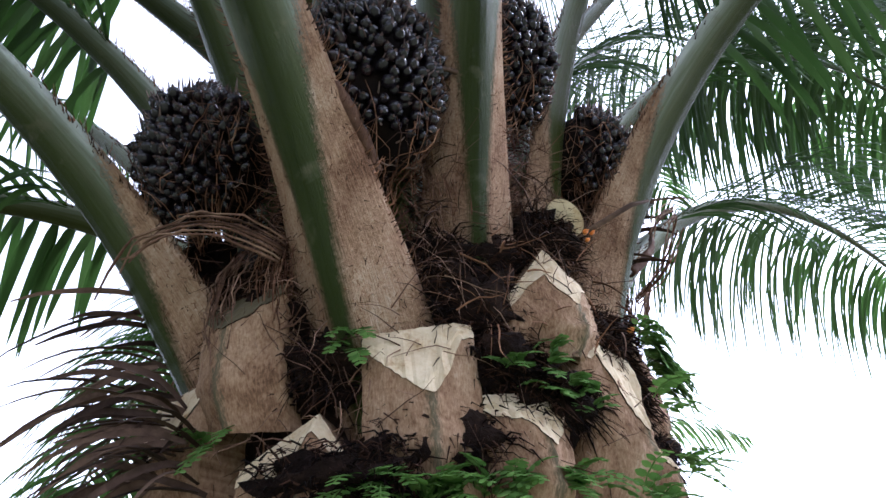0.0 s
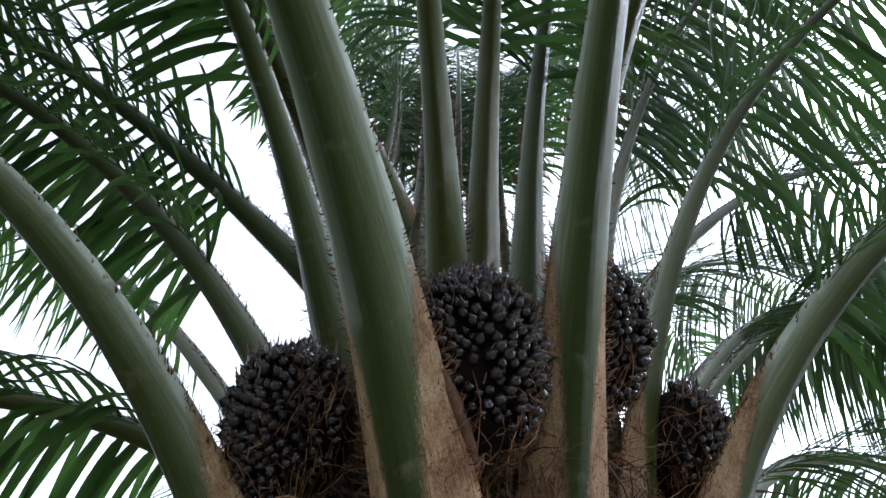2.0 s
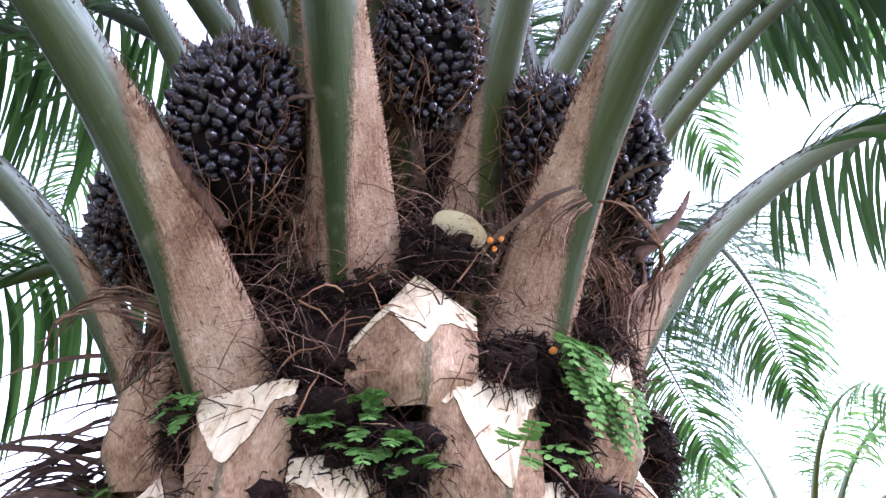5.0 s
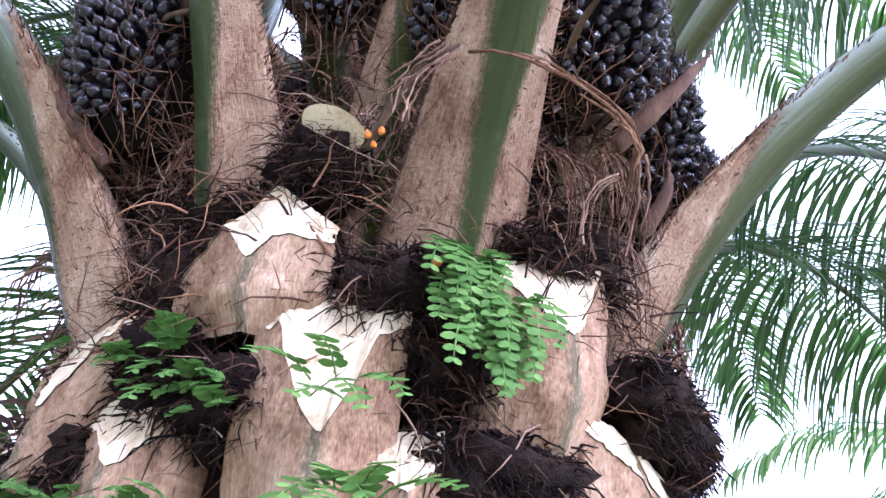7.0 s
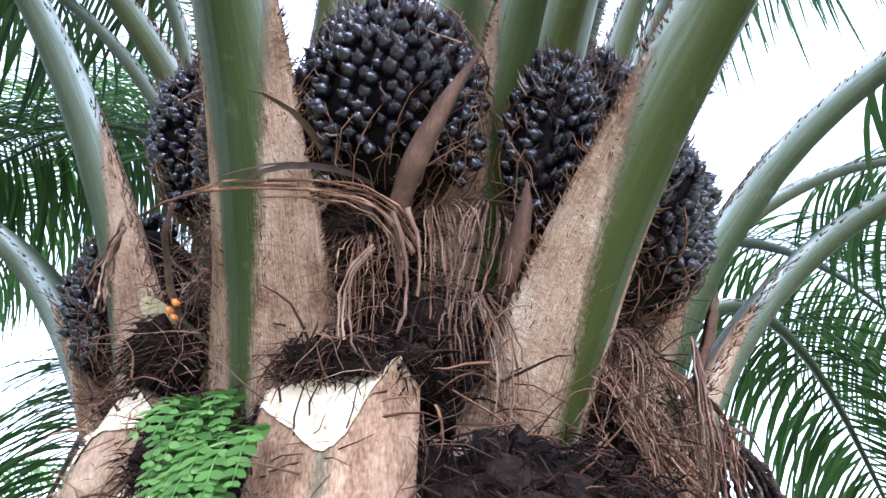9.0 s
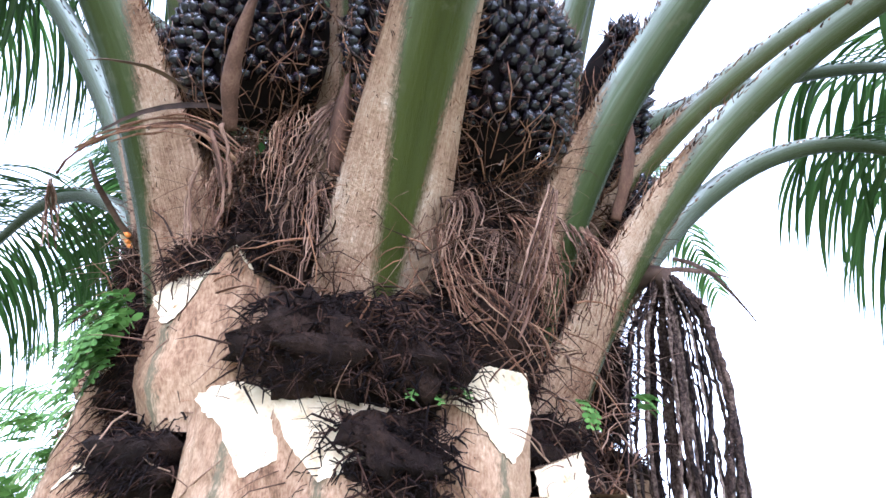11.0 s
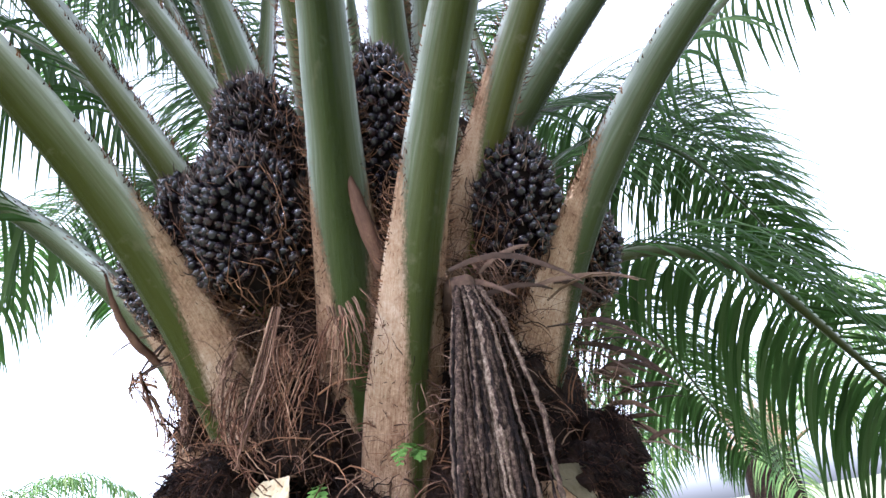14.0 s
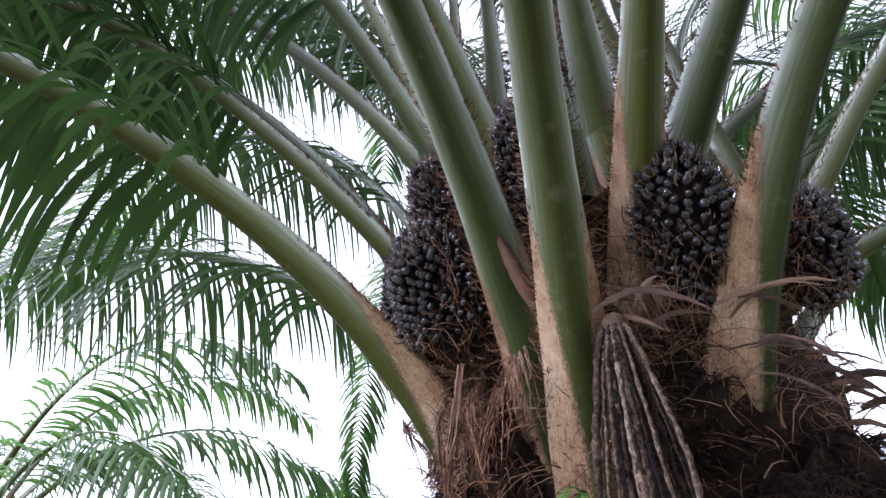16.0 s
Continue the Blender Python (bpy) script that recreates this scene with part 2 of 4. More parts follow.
def tube(verts, faces, pts, radii, sides=5, flat=1.0):
    """Adds a tube along pts to the lists."""
    start = len(verts)
    n = len(pts)
    ref = Vector((0.31, 0.17, 0.93))
    for i, p in enumerate(pts):
        t = (pts[min(i + 1, n - 1)] - pts[max(i - 1, 0)]).normalized()
        a = t.cross(ref)
        a = a.normalized() if a.length > 1e-4 else Vector((1, 0, 0))
        b = t.cross(a)
        for k in range(sides):
            w = 2 * math.pi * k / sides
            verts.append(p + radii[i] * (a * math.cos(w) + b * math.sin(w) * flat))
    for i in range(n - 1):
        for k in range(sides):
            q = (k + 1) % sides
            faces.append((start + i * sides + k, start + i * sides + q, start + (i + 1) * sides + q, start + (i + 1) * sides + k))
    faces.append(tuple(start + (n - 1) * sides + k for k in range(sides)))


def blade(verts, faces, pts, side, widths, fold=0.25):
    """Adds a folded leaf strip along pts: three points across, the middle one sunk by fold."""
    start = len(verts)
    n = len(pts)
    for i, p in enumerate(pts):
        t = (pts[min(i + 1, n - 1)] - pts[max(i - 1, 0)]).normalized()
        b = (side - t * side.dot(t))
        b = b.normalized() if b.length > 1e-5 else Vector((0, 0, 1)).cross(t)
        up = t.cross(b)
        w = widths[i] / 2
        verts.extend((p - b * w, p + up * w * fold, p + b * w))
    for i in range(n - 1):
        a = start + 3 * i
        faces.append((a, a + 1, a + 4, a + 3))
        faces.append((a + 1, a + 2, a + 5, a + 4))


# ---- fronds ----
PROFILE = ((-1.0, -0.12), (-0.95, 0.06), (-0.70, 0.30), (-0.38, 0.54), (-0.21, 0.68), (0.0, 0.73), (0.21, 0.68), (0.38, 0.54),
           (0.70, 0.30), (0.95, 0.06), (1.0, -0.12), (0.6, -0.26), (0.0, -0.20), (-0.6, -0.26))


def spine_of(az, z0, e0, k1, k2, c, b, r0, length, step):
    """Points, tangents, sideways and outer normals along a frond's midline."""
    az = radians(az)
    p = Vector((r0 * math.cos(az), r0 * math.sin(az), z0))
    s, out = -0.20, []
    sag = max(0.0, 0.5 * (0.45 - k1 - 4 * k2))
    e, h = radians(e0), az + b
    p = p - Vector((math.cos(e) * math.cos(h), math.cos(e) * math.sin(h), math.sin(e))) * 0.20
    while s < length:
        q = max(s, 0.0)
        e = max(radians(e0) - k1 * q - k2 * q * q - sag * max(q - 2.0, 0) ** 2, -1.4 if length > 5.5 else -0.55)
        h = az + b + c * q
        t = Vector((math.cos(e) * math.cos(h), math.cos(e) * math.sin(h), math.sin(e)))
        side = Vector((-math.sin(h), math.cos(h), 0))
        out.append((s, p.copy(), t, side, side.cross(t)))
        p = p + t * step
        s += step
    return out


WIDTHS = ((-0.3, 1.10), (0.0, 1.06), (0.12, 1.0), (0.3, 0.84), (0.5, 0.70), (0.8, 0.58), (1.3, 0.46), (2.2, 0.28), (3.4, 0.12), (4.6, 0.04), (9, 0.03))


def width_at(s):
    for (a, wa), (b, wb) in zip(WIDTHS, WIDTHS[1:]):
        if s <= b:
            return wa + (wb - wa) * (s - a) / (b - a)
    return 0.03


def frond(parent, rng, az, z0, e0, k1, k2, c, b, r0, w0=0.2, length=4.2, leaf_from=1.15, leaf=0.75, step=0.03, coarse=False, mats=(PETIOLE, LEAF), label="", shift=0.0, single=False):
    line = spine_of(az, z0, e0, k1, k2, c, b, r0, length, 0.16 if coarse else 0.06)
    verts, faces, uvs = [], [], []
    prof = PROFILE[::2] if coarse else PROFILE
    m = len(prof)
    wob = rng.uniform(0, 50)
    for s, p, t, side, out in line:
        w = w0 * width_at(s) / 2
        flat = 1.0 + 0.25 * min(max(s, 0) / 0.8, 1)
        for x, y in prof:
            j = 1 + 0.05 * noise.noise(Vector((wob, s * 7, x * 2)))
            verts.append(p + side * (x * w * j) + out * (y * w * flat * j))
            uvs.append((x if y > -0.15 else x * 0.98, s + shift))
    for i in range(len(line) - 1):
        for k in range(m):
            q = (k + 1) % m
            faces.append((i * m + k, (i + 1) * m + k, (i + 1) * m + q, i * m + q))
    faces.append(tuple(range((len(line) - 1) * m, len(line) * m)))
    faces.append(tuple(range(m - 1, -1, -1)))
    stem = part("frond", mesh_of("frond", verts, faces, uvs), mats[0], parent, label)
    # hooked spines and torn fibres along both rims of the stalk
    if not coarse:
        verts, faces = [], []
        for s, p, t, side, out in line:
            if s < 0.04 or s > leaf_from + 0.25:
                continue
            for sgn in (-1, 1):
                for _ in range(14 if s < 0.75 else 3):
                    w = w0 * width_at(s) / 2
                    root = p + t * rng.uniform(0, 0.06) + side * (sgn * w * rng.uniform(0.93, 1.0)) - out * (w * rng.uniform(-0.05, 0.2))
                    if s < 0.75 and rng.random() < 0.8:
                        ln, th = rng.uniform(0.012, 0.042) * (1 - 0.5 * s), 0.0011
                        d = (side * sgn + t * rng.uniform(-0.2, 0.8) + out * rng.uniform(-0.6, 0.5)).normalized()
                        tube(verts, faces, [root, root + d * ln * 0.55, root + d * ln + t * ln * rng.uniform(0.1, 0.6)], [th, th * 0.8, th * 0.2], 3)
                    else:
                        ln = rng.uniform(0.006, 0.014)
                        d = (side * sgn + t * rng.uniform(0, 0.7)).normalized()
                        tube(verts, faces, [root, root + d * ln * 0.6, root + d * ln + t * ln * 0.35], [0.0024, 0.0015, 0.0003], 3)
        for _ in range(420 if w0 > 0.15 else 160):
            s, p, t, side, out = line[rng.randrange(3, min(14, len(line)))]
            k = rng.choice((1, 2, 3, 7, 8, 9))
            (xa, ya), (xb, yb) = PROFILE[k], PROFILE[k - 1 if k > 5 else k + 1]
            g, w = rng.random(), w0 * width_at(s) / 2
            if abs(xa + (xb - xa) * g) < 0.12 + 1.5 * max(s + shift, 0) ** 2:
                continue
            root = p + t * rng.uniform(-0.03, 0.03) + side * ((xa + (xb - xa) * g) * w) + out * ((ya + (yb - ya) * g) * w * 1.03)
            d = (t * rng.uniform(-0.9, 1.0) + side * rng.uniform(-0.6, 0.6) + out * rng.uniform(0.15, 0.6)).normalized()
            ln = rng.uniform(0.006, 0.018)
            tube(verts, faces, [root, root + d * ln * 0.6, root + d * ln - out * ln * 0.3], [0.0009, 0.0008, 0.0002], 3)
        part("spine_fringe", mesh_of("spine_fringe", verts, faces), FIBRE, stem, "short brown spines and torn fibres along the stalk rims", "stuff")
    # leaflets in two loose ranks that bend down under their weight
    verts, faces = [], []
    s = leaf_from
    fine = spine_of(az, z0, e0, k1, k2, c, b, r0, length, 0.05)
    seg = 4 if coarse else 6
    while s < length - 0.03:
        i = min(int((s + 0.20) / 0.05), len(fine) - 1)
        _, p, t, side, out = fine[i]
        f = (s - leaf_from) / (length - leaf_from)
        ln0 = leaf * (0.45 + 0.55 * min(f / 0.22, 1)) * (1 - 0.6 * max(f - 0.6, 0) / 0.4)
        for sgn in (-1, 1):
            if rng.random() < 0.05:
                continue
            ln = ln0 * rng.uniform(0.82, 1.12)
            lift = rng.choice((-0.42, -0.1, 0.3)) + rng.uniform(-0.15, 0.15)
            fwd = 0.55 + 0.5 * f + rng.uniform(-0.12, 0.12)
            d = (side * sgn + t * fwd - out * lift).normalized()
            q = p + side * (sgn * w0 * width_at(s) * 0.42)
            pts, ws = [q], [0.012]
            droop = rng.uniform(0.24, 0.5) * (6 / seg)
            for j in range(seg):
                q = q + d * (ln / seg)
                pts.append(q)
                g = (j + 1) / seg
                ws.append(max(0.027 * math.sin(math.pi * min(0.16 + 0.84 * g, 0.995)) ** 0.6 * (1.35 if coarse else 1.0), 0.002))
                d = (d + Vector((0, 0, -1)) * droop * (0.5 + g)).normalized()
            blade(verts, faces, pts, t, ws)
            if single:
                part("leaflet", mesh_of("leaflet", verts, faces), mats[1], stem)
                verts, faces = [], []
        s += step * rng.uniform(0.75, 1.25)
    if not single:
        part("foliage", mesh_of("foliage", verts, faces), mats[1], stem, "narrow drooping green leaflets in loose ranks", "stuff")
    return stem


# ---- setting ----
gv, gf = [], []
GN = 28
for i in range(GN + 1):
    for j in range(GN + 1):
        x, y = (2 * i / GN - 1), (2 * j / GN - 1)
        x, y = 900 * x * abs(x) ** 1.5, 900 * y * abs(y) ** 1.5
        gv.append((x, y, 0.05 * noise.noise(Vector((x * 0.3, y * 0.3, 0)))))
for i in range(GN):
    for j in range(GN):
        a = i * (GN + 1) + j
        gf.append((a, a + GN + 1, a + GN + 2, a + 1))
ground = new("ground", mesh_of("ground", gv, gf))
ground.data.materials.append(GRASS)
tagged(ground, "grassy plantation ground under the palms", "ground", kind="structure")

# ---- the palm ----
palm = new("oil_palm")
tagged(palm, "mature oil palm with black fruit bunches and pruned leaf bases", "palm tree")
rng = random.Random(7)

tv, tf = [], []
TS, TZ = 72, 90
for i in range(TZ + 1):
    z = 3.05 * i / TZ
    r = 0.46 if z < 2.15 else 0.46 - 0.20 * ((z - 2.15) / 0.9) ** 1.2
    for k in range(TS):
        a = 2 * math.pi * k / TS
        d = noise.fractal(Vector((math.cos(a) * 3, math.sin(a) * 3, z * 4)), 1.0, 2.0, 4)
        rr = r + 0.045 * d
        tv.append((rr * math.cos(a), rr * math.sin(a), z))
for i in range(TZ):
    for k in range(TS):
        q = (k + 1) % TS
        tf.append((i * TS + k, i * TS + q, (i + 1) * TS + q, (i + 1) * TS + k))
tf.append(tuple(range(TZ * TS, (TZ + 1) * TS)))
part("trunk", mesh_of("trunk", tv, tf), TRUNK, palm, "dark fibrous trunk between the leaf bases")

# azimuth, height, rise, bend, second bend, turn, first turn, root radius, base width, where the scurf ends, first leaflet, length, single leaflets
FRONDS = (
    (-85.0, 2.024, 62.0, 0.392, 0.022, -0.023, -0.348, 0.444, 0.235, 0.00, 1.60, 4.6, 0),
    (-61.1, 2.169, 68.5, 0.242, 0.017, -0.016, -0.129, 0.430, 0.200, 0.00, 1.60, 4.6, 0),
    (-19.6, 2.126, 69.7, 0.595, -0.097, 0.078, 0.011, 0.448, 0.215, 0.00, 1.00, 4.6, 0),
    (-122.5, 2.002, 59.8, 0.411, 0.030, -0.027, -0.273, 0.426, 0.210, 0.12, 1.40, 4.6, 0),
    (24.6, 2.125, 62.3, 0.501, -0.049, 0.025, 0.261, 0.432, 0.210, 0.08, 1.05, 4.6, 1),
    (63.5, 2.183, 70.9, 0.600, -0.070, 0.060, 0.257, 0.413, 0.165, 0.22, 1.18, 4.6, 0),
    (74.3, 2.083, 67.6, 0.620, -0.075, -0.031, 0.450, 0.430, 0.165, 0.12, 1.20, 4.6, 0),
    (116.8, 2.100, 65.6, 0.418, 0.047, 0.066, 0.229, 0.372, 0.200, 0.02, 1.55, 4.6, 0),
    (99.3, 2.500, 53.8, 0.260, 0.021, 0.011, 0.193, 0.425, 0.140, 0.25, 1.45, 4.4, 0),
    (15.8, 2.402, 71.7, 0.463, -0.018, 0.069, 0.126, 0.424, 0.160, 0.15, 1.20, 4.6, 0),
    (11.9, 3.006, 63.1, 0.280, 0.021, 0.040, 0.011, 0.410, 0.130, 0.70, 1.25, 4.6, 0),
    (-183.0, 2.569, 55.1, 0.193, -0.011, -0.056, 0.009, 0.421, 0.150, 0.65, 0.95, 4.9, 0),
    (123.4, 2.790, 42.5, 0.259, 0.020, 0.003, 0.072, 0.417, 0.140, 0.65, 1.20, 3.8, 0),
    (-79.1, 2.389, 81.2, 0.246, 0.020, 0.009, 0.023, 0.426, 0.130, 0.65, 1.25, 4.6, 0),
    (-174.1, 2.517, 33.5, 0.623, 0.044, 0.042, 0.161, 0.415, 0.130, 0.65, 0.42, 4.6, 0),
    (-86.4, 2.667, 63.5, 0.259, 0.021, -0.011, -0.090, 0.418, 0.120, 0.65, 1.25, 4.6, 0),
    (-109.5, 3.265, 55.2, 0.274, 0.020, -0.007, -0.347, 0.42, 0.110, 0.65, 1.25, 4.8, 0),
    (-35.4, 2.279, 78.9, 0.293, 0.030, 0.019, 0.276, 0.435, 0.145, 0.15, 1.25, 4.6, 0),
    (-29.5, 2.613, 90.1, 0.252, 0.021, 0.002, 0.012, 0.415, 0.120, 0.65, 1.25, 4.6, 0),
    (24.6, 2.501, 57.8, 0.200, 0.012, -0.003, 0.004, 0.418, 0.130, 0.60, 1.15, 4.6, 0),
    (-152.0, 2.644, 56.6, 0.345, 0.030, -0.009, 0.016, 0.415, 0.150, 0.65, 0.60, 4.6, 0),
    (-151.8, 3.135, 41.6, 0.205, 0.017, 0.010, 0.001, 0.416, 0.130, 0.65, 0.50, 4.6, 0),
    (-121.4, 2.613, 62.8, 0.272, 0.020, 0.004, 0.075, 0.417, 0.140, 0.65, 1.00, 4.8, 0),
    (-118.3, 2.970, 52.0, 0.253, 0.020, -0.000, -0.021, 0.415, 0.130, 0.65, 0.90, 4.8, 0),
    (60.0, 2.850, 74.0, 0.240, 0.020, 0.000, 0.000, 0.42, 0.120, 0.75, 0.90, 4.8, 0),
    (-60.0, 2.900, 82.0, 0.200, 0.020, 0.000, 0.000, 0.42, 0.110, 0.75, 0.90, 4.8, 0),
    (20.0, 2.950, 82.0, 0.180, 0.020, 0.000, 0.000, 0.42, 0.110, 0.75, 0.90, 4.8, 0),
    (100.0, 2.950, 80.0, 0.200, 0.020, 0.000, 0.000, 0.42, 0.110, 0.75, 0.90, 4.8, 0),
    (-130.0, 2.900, 76.0, 0.220, 0.020, 0.000, 0.000, 0.42, 0.110, 0.75, 0.90, 4.9, 0),
    (85.0, 2.900, 76.0, 0.220, 0.020, 0.000, 0.000, 0.42, 0.110, 0.75, 0.90, 4.8, 0),
    (-20.0, 2.950, 80.0, 0.240, 0.020, 0.000, 0.000, 0.42, 0.100, 0.75, 0.90, 4.8, 0),
    (40.0, 2.800, 70.0, 0.260, 0.020, 0.000, 0.000, 0.42, 0.120, 0.75, 0.90, 4.8, 0),
    (60.0, 2.900, 99.0, 0.100, 0.020, 0.000, 0.000, 0.42, 0.090, 0.75, 1.45, 4.8, 0),
    (88.0, 2.900, 97.0, 0.080, 0.020, 0.000, 0.000, 0.42, 0.090, 0.75, 1.45, 4.8, 0),
    (118.0, 2.900, 101.0, 0.120, 0.020, 0.000, 0.000, 0.42, 0.090, 0.75, 1.45, 4.9, 0),
    (150.0, 2.900, 98.0, 0.100, 0.020, 0.000, 0.000, 0.42, 0.090, 0.75, 1.45, 4.9, 0),
    (178.0, 2.900, 100.0, 0.100, 0.020, 0.000, 0.000, 0.42, 0.090, 0.75, 1.45, 4.9, 0),
    (30.0, 2.900, 98.0, 0.100, 0.020, 0.000, 0.000, 0.42, 0.090, 0.75, 1.45, 4.8, 0),
    (-150.0, 2.900, 99.0, 0.100, 0.020, 0.000, 0.000, 0.42, 0.090, 0.75, 1.45, 4.8, 0),
    (100.0, 2.900, 104.0, 0.100, 0.020, 0.000, 0.000, 0.42, 0.090, 0.75, 1.45, 4.8, 0),
    (-100.0, 2.900, 93.0, 0.100, 0.020, 0.000, 0.000, 0.42, 0.090, 0.75, 1.45, 4.8, 0),
    (-55.7, 2.660, 59.5, 0.426, -0.053, 0.047, -0.164, 0.425, 0.120, 0.65, 1.30, 6.0, 0),
)
for row in FRONDS:
    frond(palm, rng, *row[:8], w0=row[8], shift=row[9], leaf_from=row[10], length=row[11], step=0.021 if row[11] < 4.7 else 0.026 if row[11] < 4.85 or row[11] > 5.5 else 0.036, leaf=0.86 if row[11] < 4.85 else 0.6, single=row[12] > 0)

# ---- pruned leaf bases ----
def along(line, a):
    """Height on a line of (azimuth, height) corners."""
    for (a0, z0), (a1, z1) in zip(line, line[1:]):
        if a <= a1:
            return z0 + (z1 - z0) * max(0.0, (a - a0) / (a1 - a0))
    return line[-1][1]


def stump(lower, upper, keel, bottom, fresh=True, r_rim=0.555, r_keel=0.592, flare=1.04):
    """A leaf base chopped off steeply: rounded flanks that meet in a keel, ending above in the lower line, and the cut that rises from there to the upper line."""
    a0, a1 = lower[0][0], lower[-1][0]
    seed = a0 * 0.37 + bottom
    cols, rows = 36, 14
    n = cols + 1
    verts, faces, uvs = [], [], []

    def jag(a, b, c=0.0):
        return noise.noise(Vector((seed + a * 1.7, b * 3.1, c)))

    def outer(u):
        return r_rim + (r_keel - r_rim) * (1 - abs(u) ** 1.08)

    line = []
    for k in range(n):
        a = a0 + (a1 - a0) * k / cols
        u = (a - keel) / (keel - a0 if a < keel else a1 - keel)
        line.append((a, u, along(lower, a) - 0.008 * (1 - abs(u)) + 0.003 * jag(u * 6, 1) + 0.0028 * jag(u * 21, 3)))
    for i in range(rows + 1):
        f = i / rows
        for a, u, top in line:
            zz = top + (bottom - top) * f
            rr = outer(u) + 0.016 * f * (1 - abs(u)) - 0.10 * max(f - 0.6, 0) + 0.007 * jag(u * 3, f * 3, 2) + 0.0035 * jag(u * 13, f * 5, 4)
            verts.append(polar(keel + (a - keel) * (1 + (flare - 1) * f) + 0.25 * jag(f * 7, 9 if u > 0 else 5), rr, zz))
            uvs.append((u, zz * 4))
    for i in range(rows):
        for k in range(cols):
            faces.append((i * n + k, i * n + k + 1, (i + 1) * n + k + 1, (i + 1) * n + k))
    back = len(verts)
    for i in range(rows + 1):
        for k in (0, cols):
            v = verts[i * n + k]
            verts.append(Vector((v.x * 0.74, v.y * 0.74, v.z + (0.01 if i == 0 else 0))))
            uvs.append((1.0, v.z * 4))
    for i in range(rows):
        faces.append((back + 2 * i, i * n, (i + 1) * n, back + 2 * i + 2))
        faces.append((i * n + cols, back + 2 * i + 1, back + 2 * i + 3, (i + 1) * n + cols))
    # the upper edge runs straight from corner to corner
    corners = [polar(a, r_rim - 0.010, z + 0.014) for a, z in upper]
    rim = []
    for k, (a, u, low) in enumerate(line):
        q = next((i for i in range(len(upper) - 2) if a <= upper[i + 1][0]), len(upper) - 2)
        f = (a - upper[q][0]) / (upper[q + 1][0] - upper[q][0])
        e = corners[q].lerp(corners[q + 1], max(0.0, min(f, 1.0)))
        e.z = max(e.z + 0.002 * jag(u * 9, 7), low + 0.003)
        rim.append(e)
    tops = len(verts)
    for q in rim:
        verts.extend((q, Vector((q.x * 0.80, q.y * 0.80, q.z + 0.004))))
        uvs.extend(((1.0, q.z * 4), (1.0, q.z * 4)))
    for k in range(cols):
        faces.append((tops + 2 * k, tops + 2 * k + 1, tops + 2 * k + 3, tops + 2 * k + 2))
    ob = part("leaf_base", mesh_of("leaf_base", verts, faces, uvs), STUMP, palm, "pruned tan leaf base stub on the trunk")
    cv, cf = [], []
    steps = 8
    for i in range(steps + 1):
        g = i / steps
        for k, (a, u, low) in enumerate(line):
            q = verts[k].lerp(rim[k], g)
            bow = (0.005 * jag(u * 3, g * 3, 5) + 0.002 * jag(u * 2, g * 16, 6)) if 0 < i < steps else 0
            cv.append(q + polar(a, 0.003 + bow, 0))
    for i in range(steps):
        for k in range(cols):
            cf.append((i * n + k, i * n + k + 1, (i + 1) * n + k + 1, (i + 1) * n + k))
    part("cut_face", mesh_of("cut_face", cv, cf, smooth=False), CUT if fresh else STUMP, ob, "cream freshly cut face" if fresh else "weathered brown cut face")
    return ob


def wedge(az, half, z, h, lean=0.0):
    """Lower and upper lines of a plain three-cornered cut."""
    return [(az - half, z - lean), (az - half * 0.4, z - h * 0.75), (az, z - h), (az + half * 0.4, z - h * 0.7), (az + half, z + lean)], [(az - half, z + 0.012 - lean), (az + half, z + 0.012 + lean)]


